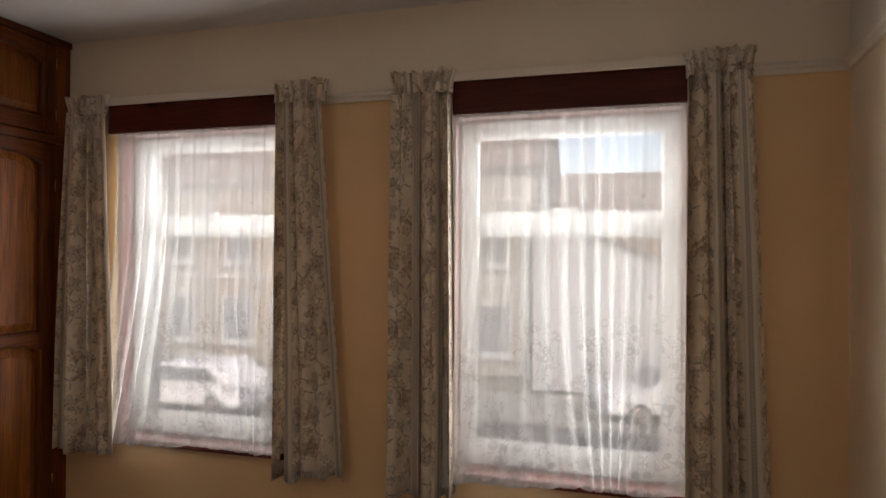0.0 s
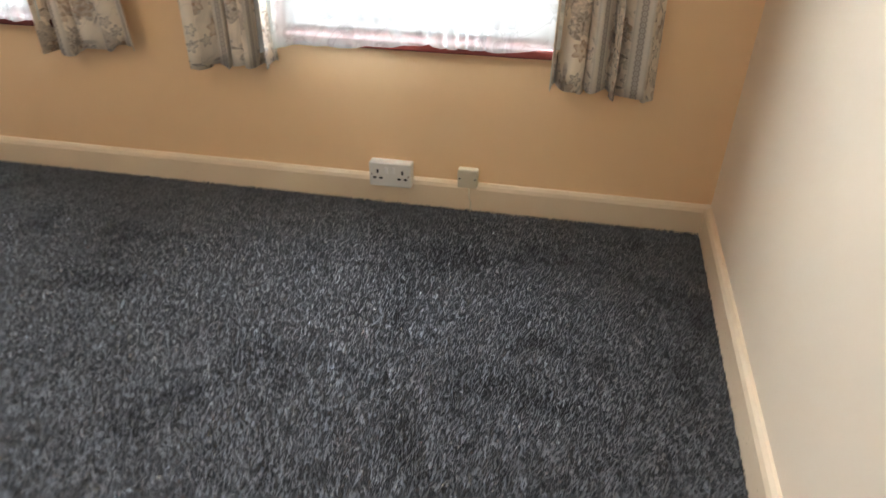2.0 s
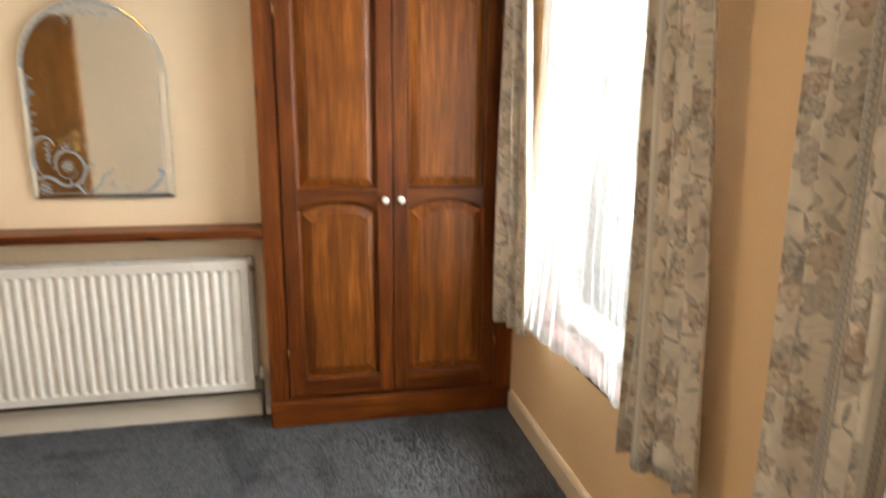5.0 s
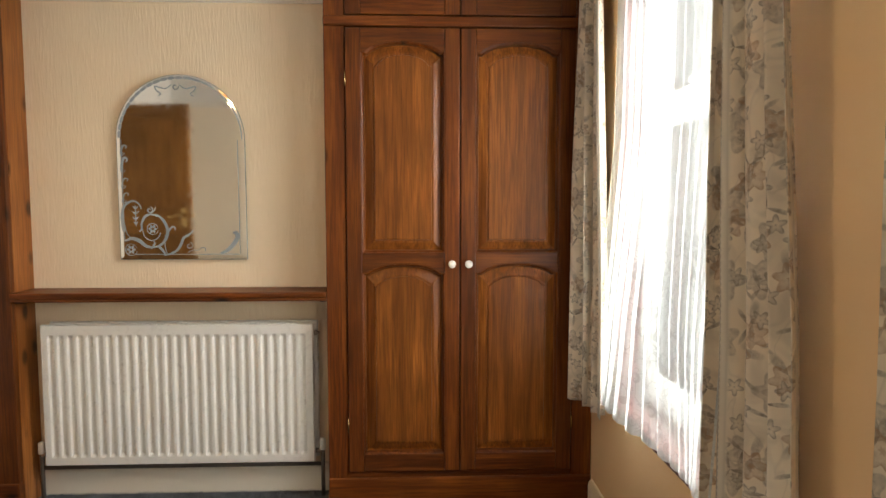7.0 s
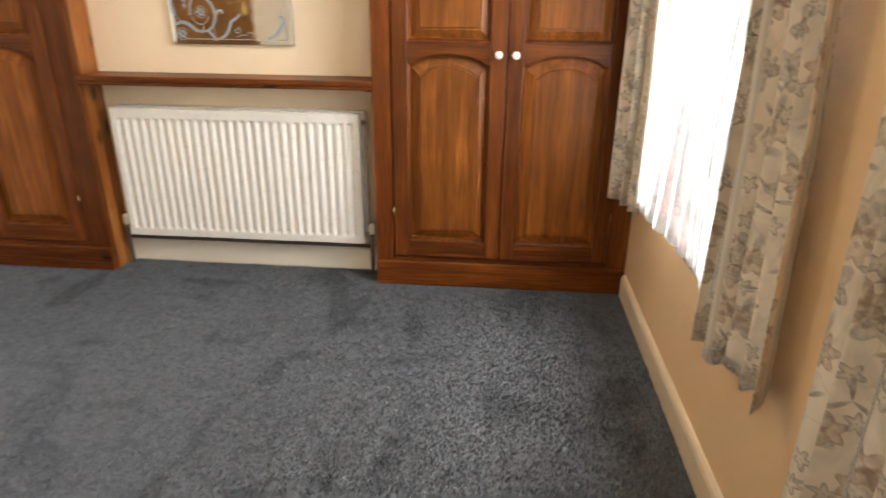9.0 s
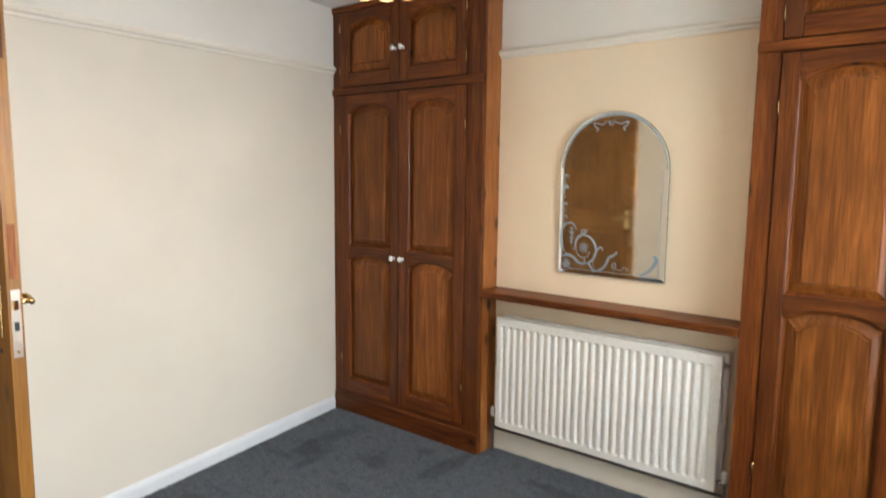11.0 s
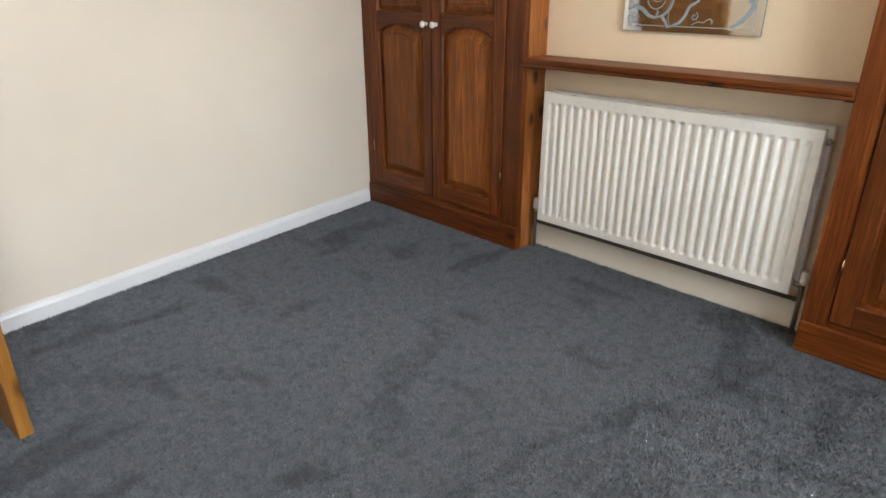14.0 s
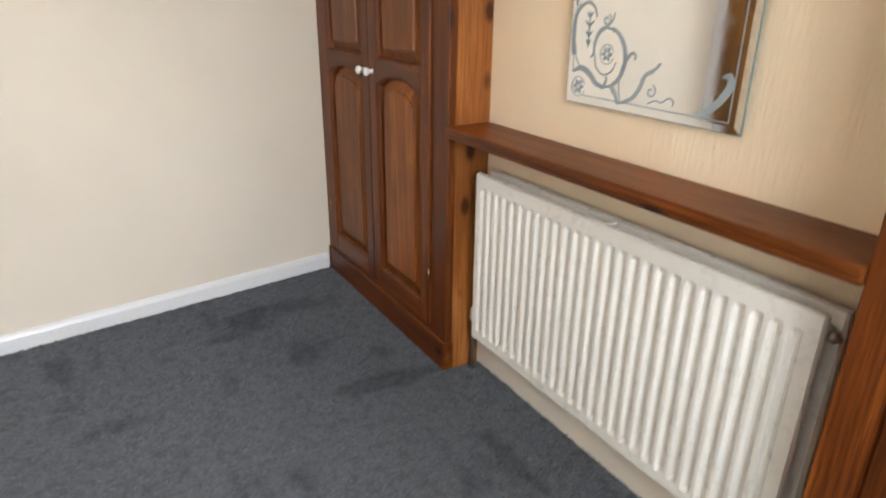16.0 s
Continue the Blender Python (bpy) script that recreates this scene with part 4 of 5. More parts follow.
# ---- room door, standing open ----
def room_door():
    """Leaf built along +x from the hinge, face towards -y; then turned open."""
    d = tagged(new("door_1"), "varnished oak panelled door standing open into the room", "door", kind="structure")
    w, h, t = 0.714, 1.962, 0.038
    sw = 0.105
    z0 = 0.012
    part("stile", block((0, -t / 2, z0), (sw, t / 2, z0 + h)), M_OAK, d, bevel=0.002)
    part("stile", block((w - sw, -t / 2, z0), (w, t / 2, z0 + h)), M_OAK, d, bevel=0.002)
    rails = ((z0, z0 + 0.2), (0.985, 1.165), (z0 + h - 0.105, z0 + h))
    for lo, hi in rails:
        part("rail", block((sw, -t / 2 + 0.0005, lo), (w - sw, t / 2 - 0.0005, hi)), M_OAK_H, d, bevel=0.002)
    for (_, lo), (hi, _) in zip(rails, rails[1:]):
        part("panel", block((sw, -0.008, lo), (w - sw, 0.008, hi)), M_OAK, d)
        for s in (-1, 1):
            part("bead", wall([sw, sw + 0.016, w - sw - 0.016, w - sw], [lo, lo + 0.016, hi - 0.016, hi], [(sw + 0.016, w - sw - 0.016, lo + 0.016, hi - 0.016)],
                 *sorted((s * 0.008, s * 0.014)), "y"), M_OAK, d, bevel=0.004)
    hz = 1.112
    for s in (-1, 1):
        p = part("handle_plate", block((w - 0.075, *sorted((s * t / 2, s * (t / 2 + 0.005)))[:1], hz - 0.075), (w - 0.033, max(s * t / 2, s * (t / 2 + 0.005)), hz + 0.075)), M_BRASS, d, "brass handle plate", bevel=0.003)
        part("lever_neck", lathe([(0, 0), (0.011, 0), (0.009, s * 0.02), (0.009, s * 0.045), (0, s * 0.046)], 14, (w - 0.054, s * (t / 2 + 0.004), hz + 0.015), "y"), M_BRASS, p, smooth=True)
        part("lever", tube([(w - 0.054 - 0.11 * u, s * (t / 2 + 0.044), hz + 0.015 + 0.010 * math.sin(u * 6.3)) for u in np.linspace(-0.08, 1, 16)], 0.0085, 10), M_BRASS, p, "curved brass lever handle", smooth=True)
    part("latch_plate", block((w - 0.001, -0.012, hz - 0.13), (w + 0.0015, 0.012, hz + 0.06)), M_STEEL, d, "worn steel latch plate")
    # raised dark plate; its colour replaces the shade in the hole
    part("bolt_slot", block((w + 0.0012, -0.006, hz - 0.055), (w + 0.0024, 0.006, hz - 0.030)), M_DARK, d, "dark plate standing for the shaded bolt slot")
    for z in (hz - 0.115, hz + 0.045):
        part("screw", lathe([(0, 0), (0.004, 0), (0.0035, 0.0012), (0, 0.0012)], 10, (w + 0.0014, 0, z), "x"), M_BRASS, d)
    for side in (-1, 1):
        # dark disc on the face, coloured like the shade in a keyhole
        part("keyhole", lathe([(0, 0), (0.007, 0), (0.006, side * 0.002), (0, side * 0.002)], 12, (w - 0.054, side * (t / 2), hz - 0.115), "y"), M_DARK, d, "dark disc standing for the shaded keyhole")
    part("latch", prism([(w + 0.001, -0.008), (w + 0.012, -0.008), (w + 0.001, 0.008)], hz + 0.005, hz + 0.03, "z"), M_BRASS, d)
    part("filler", block((w - 0.001, -0.010, hz + 0.09), (w + 0.0008, 0.010, hz + 0.24)), M_WOOD_P, d)
    part("filler", block((w - 0.001, -0.010, 1.79), (w + 0.0008, 0.010, 1.91)), M_WOOD, d)
    for z in (0.22, 1.75):
        part("hinge", tube([(-0.004, 0.024, z - 0.045), (-0.004, 0.024, z + 0.045)], 0.007, 10), M_BRASS, d, smooth=True)
    d.matrix_world = pose(-1.297, -3.200, 0, 0, 0, 95.8)
    return d


room_door()
frame_d = tagged(new("door_frame"), "white painted door lining and architrave", "door frame", kind="structure")
frame_d.matrix_world = SKEW_S
dx0, dx1 = DOOR_X
for lo, hi in ((dx0, dx0 + 0.025), (dx1 - 0.025, dx1)):
    part("jamb", block((lo, S_Y - 0.125, 0), (hi, S_Y + 0.002, 1.975)), M_SKIRT_W, frame_d)
part("head", block((dx0, S_Y - 0.125, 1.975), (dx1, S_Y + 0.002, 2.0)), M_SKIRT_W, frame_d)
for lo, hi in ((dx0 - 0.07, dx0 + 0.008), (dx1 - 0.008, dx1 + 0.07)):
    part("architrave", block((lo, S_Y, 0), (hi, S_Y + 0.018, 2.055)), M_SKIRT_W, frame_d, bevel=0.005)
part("architrave", block((dx0 + 0.008, S_Y, 1.985), (dx1 - 0.008, S_Y + 0.018, 2.055)), M_SKIRT_W, frame_d, bevel=0.005)


# ---- pendant lamp ----
LX, LY = -2.032, -1.764
lamp = thing("pendant_lamp", "capiz shell dome pendant lamp, lit, on a white cord", "lamp")
part("ceiling_rose", lathe([(0, 0), (0.045, 0), (0.043, -0.012), (0.02, -0.028), (0.006, -0.034), (0, -0.034)], 24, (LX, LY, CEIL)), M_CORD, lamp, smooth=True)
part("cord", tube([(LX, LY, CEIL - 0.03), (LX, LY, 2.25)], 0.003, 8), M_CORD, lamp, smooth=True)
part("lamp_holder", lathe([(0, 2.26), (0.014, 2.26), (0.018, 2.23), (0.018, 2.19), (0, 2.19)], 16, (LX, LY, 0)), M_CORD, lamp, smooth=True)
part("bulb", lathe([(0, 2.10), (0.014, 2.095), (0.018, 2.08), (0.030, 2.05), (0.032, 2.03), (0.024, 2.007), (0.010, 1.997), (0, 1.996)], 20, (LX, LY, 0.09)), M_BULB, lamp, "glowing bulb", smooth=True)
R, ZT, ZB = 0.177, 2.200, 2.010


def dome(theta, f):
    """A place on the dome: f runs from the crown ring (0) down to the rim (1)."""
    r = R * math.sqrt(1 - (1 - min(1.0, 0.043 + 1.5 * f)) ** 2)
    return Vector((LX + r * math.cos(theta), LY + r * math.sin(theta), ZT - (ZT - ZB) * f))


def shell_piece(name, rim, mat, label=""):
    """A thin curved shell from its rim, with a dark brass edge lying round it."""
    bm = bmesh.new()
    mid = sum(rim, Vector()) / len(rim)
    out = Vector((mid.x - LX, mid.y - LY, 0)).normalized()
    front = [bm.verts.new(p + out * 0.0008) for p in rim]
    back = [bm.verts.new(p - out * 0.0008) for p in rim]
    cf, cb = bm.verts.new(mid + out * 0.0018), bm.verts.new(mid + out * 0.0004)
    k = len(rim)
    for i in range(k):
        j = (i + 1) % k
        bm.faces.new((front[i], front[j], cf))
        bm.faces.new((back[j], back[i], cb))
        bm.faces.new((front[j], front[i], back[i], back[j]))
    ob = part(name, bm, mat, lamp, label)
    loop = [p + out * 0.0012 for p in rim] + [rim[0] + out * 0.0012]
    part("edging", tube(loop, 0.0017, 5), M_LEAD, ob)


NP = 16
for f0, f1 in ((0.0, 0.15), (0.152, 0.47)):
    for k in range(NP):
        a0, a1 = math.tau * k / NP + 0.008, math.tau * (k + 1) / NP - 0.008
        pts = [dome(a0 + (a1 - a0) * u, f0) for u in (0, 0.5, 1)] + [dome(a1, (f0 + f1) / 2)] + [dome(a0 + (a1 - a0) * u, f1) for u in (1, 0.5, 0)] + [dome(a0, (f0 + f1) / 2)]
        shell_piece("shell_panel", pts, M_SHELL_A, "pale capiz shell panel")
# a woven band: half tiles, diamonds, then tiles with round ends that make the scalloped rim
step = math.tau / NP
for k in range(NP):
    a = step * k
    mid_low = [dome(a + step * u, 0.474) for u in (0.99, 0.5, 0.01)]
    shell_piece("shell_half_tile", mid_low + [dome(a + step * 0.5, 0.562)], M_SHELL_A, "pale half tile of shell")
    shell_piece("shell_diamond", [dome(a, 0.476), dome(a + step * 0.495, 0.585), dome(a, 0.70), dome(a - step * 0.495, 0.585)], M_SHELL_B, "amber capiz shell diamond")
    a += step / 2
    side = ((0.25, 0.645), (0.498, 0.704), (0.498, 0.88), (0.42, 0.95), (0.24, 0.99))
    pts = [dome(a, 0.59)] + [dome(a + step * u, f) for u, f in side] + [dome(a, 1.005)] + [dome(a - step * u, f) for u, f in reversed(side)]
    shell_piece("shell_scallop", pts, M_SHELL_B, "scalloped amber capiz piece of the rim")
# added dark diamond pieces stand in for the small holes between the scallops
for k in range(NP):
    a = step * k
    tip = [dome(a - 0.020, 0.80), dome(a, 0.765), dome(a + 0.020, 0.80), dome(a, 0.835)]
    back = Vector((math.cos(a), math.sin(a), 0)) * 0.004
    bm = bmesh.new()
    rows = [[bm.verts.new(p + back * f) for p in tip] for f in (1.2, -1.2)]
    for i in range(4):
        bm.faces.new((rows[0][i], rows[0][(i + 1) % 4], rows[1][(i + 1) % 4], rows[1][i]))
    bm.faces.new(rows[0])
    bm.faces.new(rows[1])
    bmesh.ops.recalc_face_normals(bm, faces=bm.faces)
    part("stud", bm, M_LEAD, lamp, "small dark diamond piece standing in for a hole")
NC = 11
for k in range(NC):
    a, h = math.tau * k / NC, math.tau / NC / 2 * 0.98
    pts = [Vector((LX + r * math.cos(a + h * s), LY + r * math.sin(a + h * s), ZT + z)) for s, r, z in ((-0.85, 0.053, 0.002), (0.85, 0.053, 0.002), (0.98, 0.066, 0.045), (0.8, 0.071, 0.060), (0.45, 0.073, 0.070), (0, 0.074, 0.074), (-0.45, 0.073, 0.070), (-0.8, 0.071, 0.060), (-0.98, 0.066, 0.045))]
    shell_piece("shell_petal", pts, M_SHELL_B, "shell petal of the crown")
bulb_light = new("lamp_light", bpy.data.lights.new("lamp_light", "POINT"))
bulb_light.data.energy, bulb_light.data.color, bulb_light.data.shadow_soft_size = 0.36, (1.0, 0.78, 0.52), 0.033
bulb_light.location = (LX, LY, 2.045)


# ---- curtains ----
def cloth(xs_top, xs_bottom, z_top, z_bottom, y, folds, depth, seed, cols=150, rows=26, flare=None, hem=0.006, pinch=0.35, pleat=False, u_from=0.0, v_from=0.0):
    """A hanging cloth with upright folds. Returns a bmesh with u, v in metres of cloth."""
    rng = random.Random(seed)
    ph = [rng.uniform(0, math.tau) for _ in range(5)]
    bm = bmesh.new()
    uvl = bm.loops.layers.uv.new("UVMap")
    grid, flat = [], []
    for r in range(rows + 1):
        t = r / rows
        row = []
        for c in range(cols + 1):
            u = c / cols
            warp = u + 0.035 * math.sin(5.1 * u + ph[0]) + 0.018 * math.sin(11 * u + ph[1] + 0.8 * t)
            x0 = xs_top[0] + (xs_bottom[0] - xs_top[0]) * t
            x1 = xs_top[1] + (xs_bottom[1] - xs_top[1]) * t
            amp = depth * (pinch + (1 - pinch) * min(1, t * 2.2)) * (0.75 + 0.35 * math.sin(7.3 * u + ph[2]))
            sw = math.sin(math.tau * folds * warp + ph[3])
            wave = math.copysign(abs(sw) ** 0.75, sw) + 0.28 * math.sin(math.tau * folds * 2 * warp + ph[4] + t)
            if pleat:
                lobe = abs(math.sin(math.pi * folds * 1.55 * warp + ph[3]))
                wave = 0.75 - 1.75 * lobe ** 1.05 + 0.22 * math.sin(math.tau * folds * 2.3 * warp + ph[4] + 1.6 * t)
            fold = amp * wave
            x = x0 + (x1 - x0) * u + 0.55 * amp * math.cos(math.tau * folds * warp + ph[3]) * min(u * 8, (1 - u) * 8, 1)
            z = z_top + (z_bottom - z_top) * t
            if r == rows:
                z += hem * math.sin(17 * u + ph[1]) + 0.5 * hem * math.sin(41 * u)
            yy = y + fold
            if flare:
                x, yy, z = flare(x, yy, z, u, t)
            row.append(bm.verts.new((x, yy, z)))
        grid.append(row)
    vu = {}
    middle = grid[int(rows * 0.6)]
    along = [0.0]
    for p, q in zip(middle, middle[1:]):
        along.append(along[-1] + (q.co - p.co).length)
    for r in range(rows + 1):
        for c in range(cols + 1):
            vu[grid[r][c]] = (along[c] + u_from, (rows - r) / rows * (z_top - z_bottom) + v_from)
    for p, q in zip(grid, grid[1:]):
        for c in range(cols):
            f = bm.faces.new((p[c], p[c + 1], q[c + 1], q[c]))
            for lp in f.loops:
                lp[uvl].uv = vu[lp.vert]
    return bm


def curtain(top, bottom, seed, folds, z_bottom, slope, y_left, y_right, depth=0.034, u_from=0.0):
    """A lined curtain; y_left and y_right are how far its lower corners stand out from the wall."""
    y = -0.078

    def hang(x, yy, z, u, t):
        k = min(1.0, t * 1.5)
        return x, yy + k * (y_left + (y_right - y_left) * u - y), z - slope * (u - 0.5) * 2 * t
    c = thing("curtain", "beige cotton curtain with taupe flower print, drawn aside at the window", "curtain", "window curtains")
    d = part("drape", cloth(top, bottom, 2.105, z_bottom, y, folds, depth, seed, 190, 30, hang, pinch=0.7, pleat=True, u_from=u_from, v_from=seed * 0.53), M_CURTAIN, c, smooth=True)
    s = d.modifiers.new("thick", "SOLIDIFY")
    s.thickness, s.offset = 0.0022, 0.0
    centre = (top[0] + top[1]) / 2

    def frill(x, yy, z, u, t):
        k = max(0.0, 1 - t * 1.6)
        return centre + (x - centre) * (1 + 0.11 * k), yy - 0.010 * k * math.sin(47 * u + seed), z + 0.006 * k * math.sin(31 * u + seed)
    h = part("heading", cloth(top, top, 2.194, 2.100, y + 0.008, folds * 2.0, 0.028, seed, 190, 10, frill, pinch=0.9, hem=0.0, pleat=True, u_from=u_from, v_from=seed * 0.53), M_CURTAIN, c, "gathered heading tape", smooth=True)
    s = h.modifiers.new("thick", "SOLIDIFY")
    s.thickness, s.offset = 0.004, 0.0
    return c


curtain((-3.360, -3.132), (-3.404, -3.085), 1, 3.4, 0.488, 0.012, -0.092, -0.050, 0.044, 0.21)
curtain((-2.222, -2.000), (-2.236, -1.890), 2, 3.0, 0.474, -0.02, -0.058, -0.036, 0.034, 0.10)
curtain((-1.674, -1.428), (-1.690, -1.410), 3, 3.7, 0.462, -0.012, -0.062, -0.056, 0.046, 0.36)
curtain((-0.543, -0.324), (-0.548, -0.250), 4, 3.6, 0.458, 0.008, -0.070, -0.056, 0.046, 0.02)

for a, b in ((-3.36, -1.99), (-1.68, -0.32)):
    t = thing("curtain_track", "cream painted curtain track on the picture rail", "curtain track")
    part("track", block((a, -0.066, 2.148), (b, -0.052, 2.182)), M_RAIL, t, bevel=0.003)
    for k in range(4):
        x = a + 0.1 + (b - a - 0.2) * k / 3
        part("bracket", block((x - 0.008, -0.0525, 2.155), (x + 0.008, -0.001, 2.170)), M_RAIL, t)


def net_flare(seed):
    rng = random.Random(seed)
    a, b, c = rng.uniform(0, 6), rng.uniform(0, 6), rng.uniform(0.35, 0.65)

    def f(x, y, z, u, t):
        k = max(0.0, t - 0.35) / 0.65
        x += 0.075 * k * k * math.sin(6.5 * u + a) * min(1, 6 * u, 6 * (1 - u))
        y += -0.028 * min(1, 1.6 * k) - 0.014 * k * k * (1 + math.sin(9 * u + b))
        x -= 0.045 * k * (1 - u) ** 2
        z -= 0.055 * t * (1 - u) ** 2
        z += 0.010 * k ** 6 * (math.sin(8 * u + b) + 0.5 * math.sin(21 * u + a))
        return x, y, z
    return f


for i, (a, b) in enumerate(WIN):
    lap = (0.03, -0.01)[i]                        # how far it laps over the reveal's edge
    nc = thing("net_curtain", "white sheer net curtain with lace motifs over the window", "net curtain", "net curtains")
    part("sheer", cloth((a + 0.012, b - 0.005), (a - lap, b - 0.01), 2.022, 0.567, -0.020, 13, 0.0095, 11 + i, 200, 44, net_flare(5 + i), 0.004, 0.5), M_NET, nc, smooth=True)
    part("heading", cloth((a + 0.002, b - 0.002), (a + 0.002, b - 0.002), 2.030, 2.010, -0.024, 26, 0.003, 21 + i, 220, 3, pinch=1.0, hem=0.0), M_NET, nc, "gathered net heading", smooth=True)
    part("wire", tube([(a + 0.004, -0.019, 2.022), (b - 0.004, -0.019, 2.022)], 0.0022, 6), M_CORD, nc)


# ---- sockets ----
sock = thing("double_socket", "white plastic double wall socket in a surface box on the skirting", "socket")
sx, sz = -1.052, 0.118
part("back_box", block((sx - 0.073, -0.034, sz - 0.043), (sx + 0.073, -0.0, sz + 0.043)), M_PLASTIC, sock, bevel=0.004)
fp = part("face_plate", block((sx - 0.0735, -0.043, sz - 0.0435), (sx + 0.0735, -0.0342, sz + 0.0435)), M_PLASTIC, sock, bevel=0.004)
for s in (-1, 1):
    part("switch", block((sx + s * 0.012 - 0.006, -0.047, sz + 0.006), (sx + s * 0.012 + 0.006, -0.0432, sz + 0.030)), M_CERAMIC, fp, bevel=0.002)
    for dx, dz, w, h in ((0.0, 0.012, 0.0035, 0.007), (-0.011, -0.012, 0.006, 0.0035), (0.011, -0.012, 0.006, 0.0035)):
        cx = sx + s * 0.043 + dx
        # dark plates on the face instead of holes in shade
        part("slot", block((cx - w, -0.0438, sz + dz - h), (cx + w, -0.0431, sz + dz + h)), M_DARK, fp)
    part("screw", lathe([(0, 0), (0.0035, 0), (0.003, -0.001), (0, -0.001)], 10, (sx + s * 0.064, -0.043, sz), "y"), M_STEEL, fp)
jb = thing("junction_box", "small aged ivory junction box above the skirting", "junction box")
jx, jz = -0.788, 0.125
part("box", prism([(jx - 0.034, jz - 0.034), (jx + 0.034, jz - 0.034), (jx + 0.034, jz + 0.034), (jx - 0.034, jz + 0.034)], -0.03, 0.0, "y"), M_IVORY, jb, bevel=0.006)
for s in (-1, 1):
    part("screw", lathe([(0, 0), (0.003, 0), (0.003, -0.001), (0, -0.001)], 10, (jx + s * 0.026, -0.030, jz), "y"), M_DARK, jb)
part("cable", tube([(jx + 0.004, -0.021, jz - 0.034), (jx + 0.006, -0.022, 0.06), (jx + 0.014, -0.022, 0.03), (jx + 0.012, -0.024, 0.001)], 0.003, 8), M_IVORY, jb, smooth=True)


# ---- carpet pile ----
def pile(count=640000):
    """Short leaning tufts over the visible floor."""
    rng = np.random.default_rng(7)
    x, y = rng.uniform(-3.572, -0.02, count), rng.uniform(-3.48, -0.02, count)
    keep = ((x > WARD_X + 0.01) | ((y > S_WARD[1] + 0.01) & (y < N_WARD[0] - 0.01))) & (x < 0.055 * y - 0.02) & (y > -3.47 + 0.128 * (x + 3.43))
    x, y = x[keep], y[keep]
    k = len(x)
    turn = rng.normal(0, 0.5, k)
    lean = 0.9 + 1.2 * np.sin(2.1 * x + 1.3 * y) + rng.normal(0, 0.7, k)
    h, w = rng.uniform(0.0085, 0.0105, k), rng.uniform(0.0008, 0.0016, k)
    c, s = np.cos(turn) * w, np.sin(turn) * w
    lx, ly = np.cos(lean) * h * 0.3, np.sin(lean) * h * 0.3
    z = np.full(k, -0.001)
    base = np.stack([np.stack([x - c, y - s, z], 1), np.stack([x + c, y + s, z], 1), np.stack([x + lx + c * 0.6, y + ly + s * 0.6, h], 1), np.stack([x + lx - c * 0.6, y + ly - s * 0.6, h], 1)], 1)
    me = bpy.data.meshes.new("carpet_pile")
    me.from_pydata(base.reshape(-1, 3).tolist(), [], np.arange(4 * k).reshape(-1, 4).tolist())
    me.materials.append(M_CARPET)
    tagged(new("carpet_pile", me), "blue-grey cut carpet pile, brushed in patches", "carpet pile", kind="stuff")


pile()


# ---- the street outside ----
M_ASPHALT = paint("asphalt", (0.055, 0.055, 0.058), 0.9, 0.15, 0.004)
M_PAVE = paint("paving", (0.20, 0.195, 0.18), 0.85, 0.1, 0.003)
M_GROUND = paint("garden_ground", (0.14, 0.13, 0.10), 0.9, 0.2, 0.01)
M_RENDER = paint("pale_render", (0.27, 0.255, 0.225), 0.85, 0.06, 0.003)
M_BRICK = paint("yellow_brick", (0.22, 0.17, 0.12), 0.85, 0.15, 0.004, fine=14)
M_WHITE = paint("white_render", (0.40, 0.41, 0.43), 0.8, 0.05, 0.003)
M_ROOF = paint("brown_tiles", (0.13, 0.085, 0.065), 0.8, 0.2, 0.01, fine=8)
M_PANE = plain("dark_pane", (0.13, 0.14, 0.155), 0.06)
M_RUBBER = plain("tyre_rubber", (0.03, 0.03, 0.03), 0.8)

structure("ground", block((-400, 0.3, STREET - 0.4), (400, 900, STREET - 0.12)), M_GROUND, "bare ground around the street", "ground")
structure("road", block((-60, 7.0, STREET - 0.2), (60, 14.0, STREET - 0.02)), M_ASPHALT, "grey asphalt residential road", "road")
for y0, y1 in ((3.5, 7.0), (14.0, 17.0)):
    structure("pavement", block((-60, y0, STREET - 0.2), (60, y1, STREET + 0.10)), M_PAVE, "pale paved footway with a kerb", "pavement", 0.02)


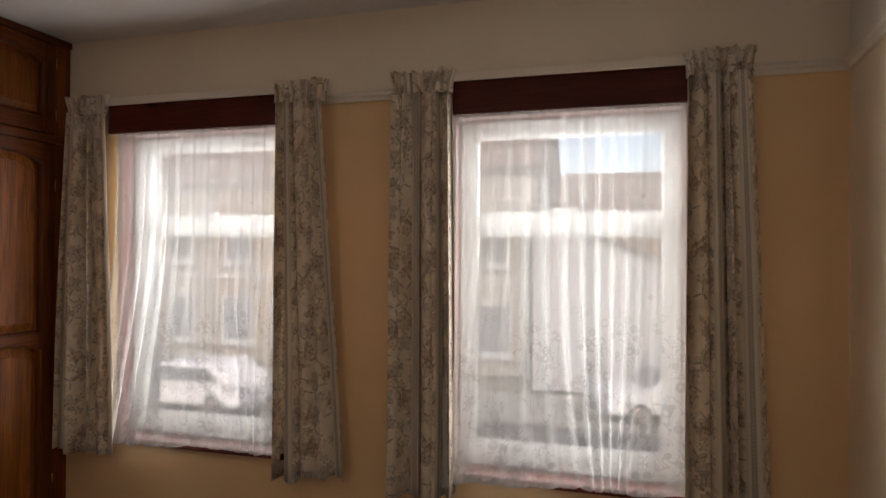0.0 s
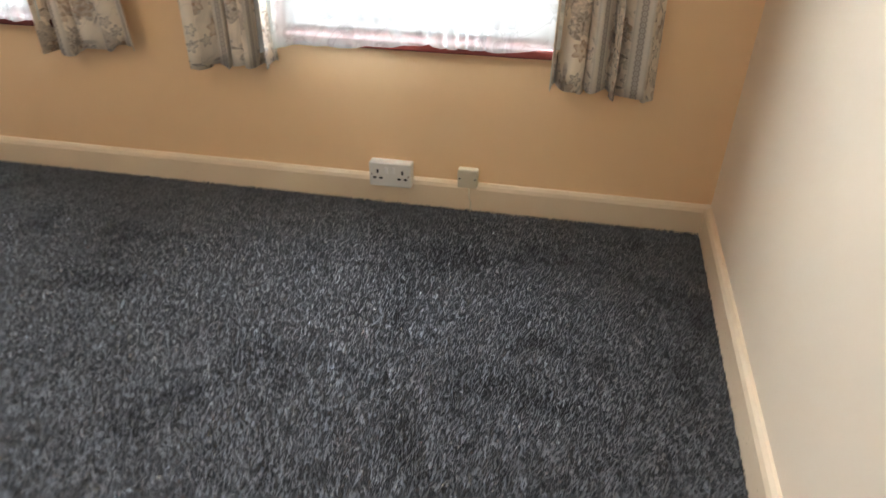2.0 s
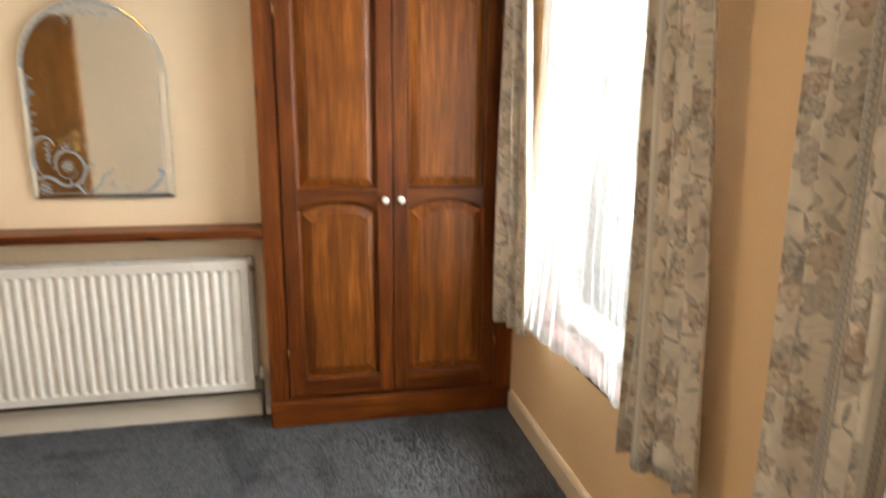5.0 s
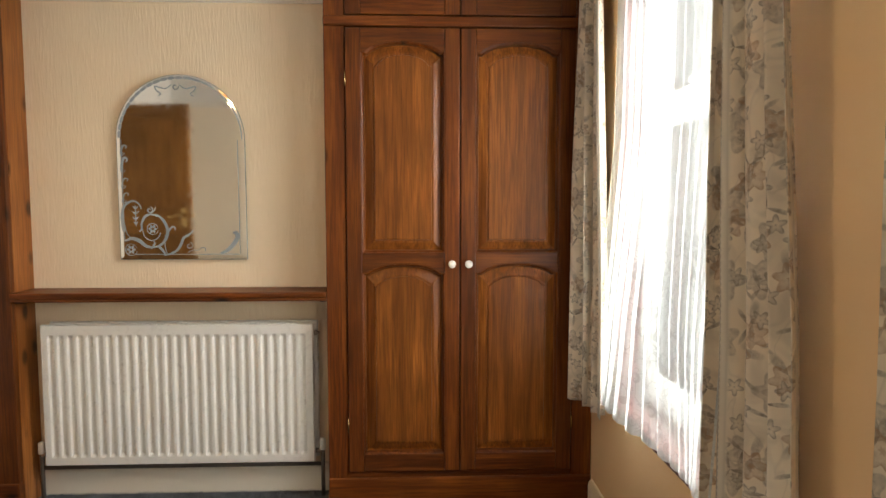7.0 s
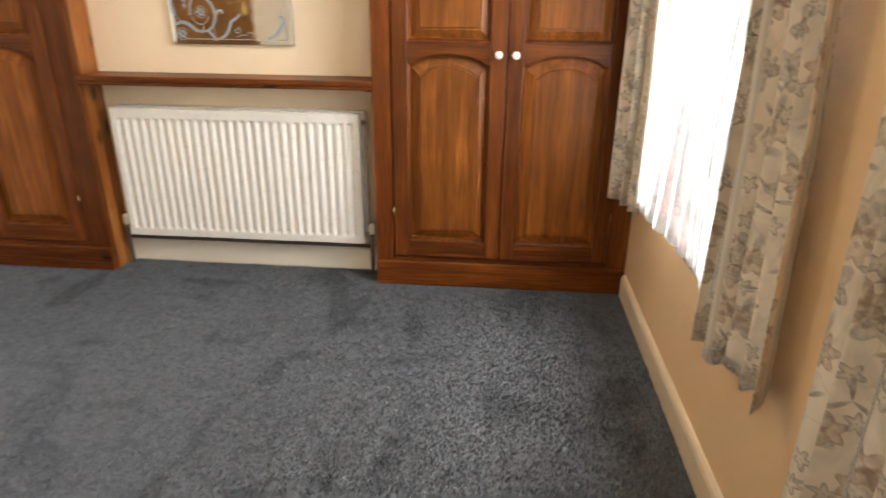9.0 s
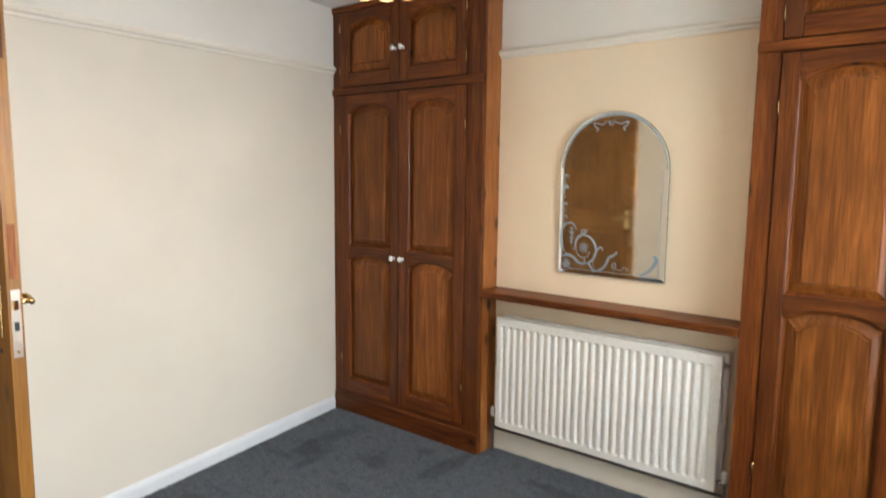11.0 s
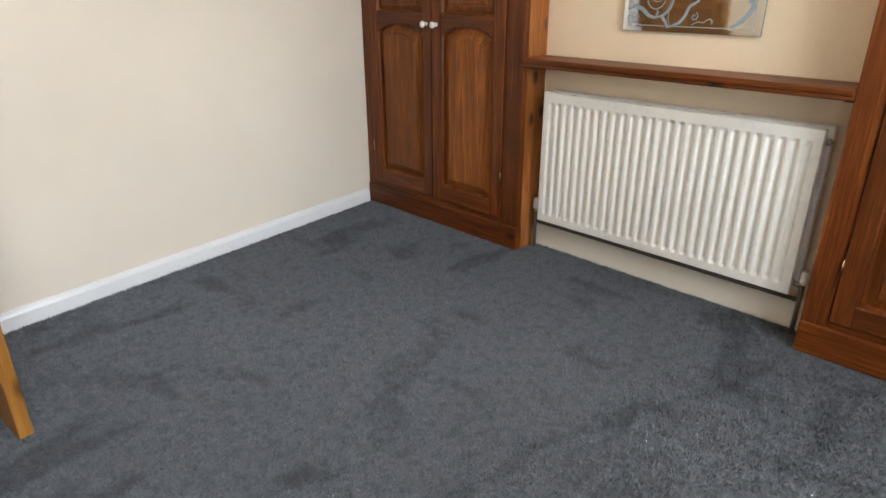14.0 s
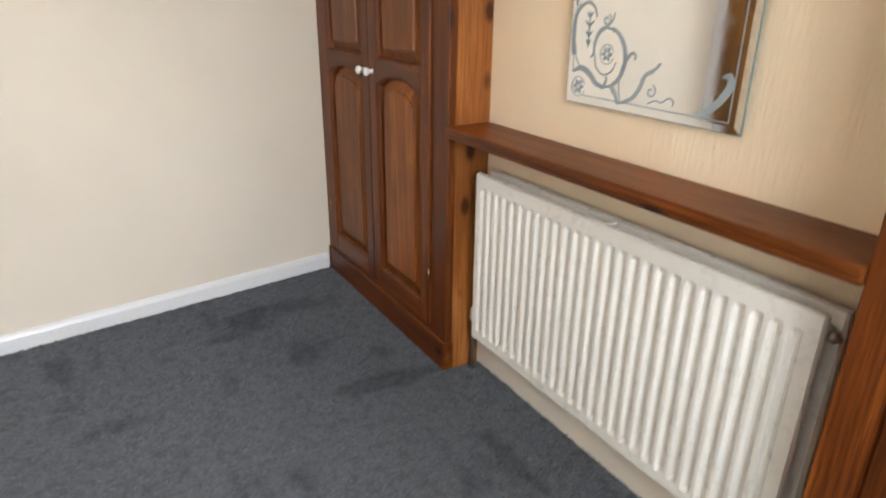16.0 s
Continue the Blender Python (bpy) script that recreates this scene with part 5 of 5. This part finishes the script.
def house(x0, x1, y, eaves, ridge, mat, label, windows):
    h = thing("house", label, "house", "houses across the street")
    deep = 8.0
    part("wall", block((x0, y, STREET), (x1, y + deep, eaves)), mat, h)
    part("roof", prism([(y - 0.35, eaves - 0.05), (y + deep + 0.35, eaves - 0.05), (y + deep / 2, ridge)], x0 - 0.1, x1 + 0.1), M_ROOF, h, "brown tiled roof")
    for cx, cz, w, hh in windows:
        wi = part("window", block((cx - w / 2, y - 0.03, cz - hh / 2), (cx + w / 2, y + 0.05, cz + hh / 2)), M_PANE, h, "dark window pane")
        part("frame", wall([cx - w / 2 - 0.08, cx - w / 2 + 0.05, cx + w / 2 - 0.05, cx + w / 2 + 0.08], [cz - hh / 2 - 0.08, cz - hh / 2 + 0.06, cz + hh / 2 - 0.06, cz + hh / 2 + 0.08],
             [(cx - w / 2 + 0.05, cx + w / 2 - 0.05, cz - hh / 2 + 0.06, cz + hh / 2 - 0.06)], y - 0.10, y - 0.031, "y"), M_WHITE, wi)
        part("sill", block((cx - w / 2 - 0.15, y - 0.20, cz - hh / 2 - 0.18), (cx + w / 2 + 0.15, y - 0.001, cz - hh / 2 - 0.09)), M_WHITE, wi)
    ch = part("chimney", block((x1 - 1.0, y + deep / 2 - 0.4, ridge - 0.8), (x1 - 0.2, y + deep / 2 + 0.4, ridge + 1.2)), M_BRICK, h)
    part("string_course", block((x0, y - 0.06, 0.35), (x1, y - 0.001, 0.55)), M_WHITE, h)
    return h


def bays(x0, x1, n):
    out = []
    for k in range(n):
        cx = x0 + (x1 - x0) * (k + 0.5) / n
        out += [(cx, 1.9, 1.1, 1.7), (cx, -1.3, 1.3, 1.8)]
    return out


house(-26.0, -17.2, 20, 4.3, 7.6, M_RENDER, "pale rendered terraced house with white windows", bays(-26, -17.2, 3))
house(-17.1, -10.2, 20, 4.3, 7.6, M_BRICK, "yellow brick terraced house with white windows", bays(-17.1, -10.2, 3))
house(-10.1, -3.7, 20, 4.6, 8.2, M_RENDER, "cream rendered end of terrace house", bays(-10.1, -3.7, 2))
house(-3.2, 9.0, 21, 2.4, 4.9, M_BRICK, "low brick house with a broad brown roof", bays(-3.2, 9.0, 4))
gable = thing("garage", "white rendered garage with a sloping roof", "garage")
part("wall", prism([(-3.6, STREET), (1.2, STREET), (1.2, 0.9), (-3.6, 2.9)], 18.2, 20.8, "y"), M_WHITE, gable)
part("roof", prism([(-3.7, 2.95), (1.4, 0.82), (1.4, 0.95), (-3.7, 3.10)], 18.0, 20.9, "y"), M_ROOF, gable)


def car(x, y, turn, colour, label):
    c = thing("car", label, "car", "parked cars")
    m = plain("car_paint", colour, 0.2)
    side = [(-2.1, 0.30), (2.1, 0.30), (2.12, 0.62), (2.0, 0.80), (1.05, 0.92), (0.45, 1.40), (-1.25, 1.44), (-1.95, 1.0), (-2.12, 0.85)]
    part("body", prism(side, -0.85, 0.85, "y"), m, c, bevel=0.10)
    part("windscreen", prism([(0.98, 0.95), (0.47, 1.37), (0.50, 1.39), (1.02, 0.97)], -0.70, 0.70, "y"), M_PANE, c)
    for s in (-1, 1):
        part("side_window", prism([(0.75, 0.95), (0.38, 1.33), (-1.15, 1.36), (-1.55, 1.0)], *sorted((s * 0.835, s * 0.855)), "y"), M_PANE, c)
        for wx in (-1.3, 1.3):
            w = part("wheel", lathe([(0.0, -0.10), (0.30, -0.10), (0.32, -0.05), (0.32, 0.05), (0.30, 0.10), (0, 0.10)], 20, (wx, s * 0.78, 0.32), "y"), M_RUBBER, c, smooth=False)
            part("rim", lathe([(0, 0), (0.19, 0), (0.17, s * 0.012), (0, s * 0.015)], 16, (wx, s * 0.881, 0.32), "y"), M_STEEL, w)
        part("headlight", lathe([(0, 0), (0.11, 0), (0.08, 0.03), (0, 0.035)], 14, (2.09, s * 0.6, 0.68), "x"), M_UPVC, c)
    c.matrix_world = pose(x, y, STREET, 0, 0, turn)
    return c


car(0.6, 15.6, 200, (0.60, 0.62, 0.64), "white hatchback parked across the street")
car(-4.6, 8.4, 4, (0.55, 0.03, 0.04), "red hatchback parked beside the near kerb")
car(-12.5, 12.7, 178, (0.75, 0.77, 0.80), "pale car parked across the street")
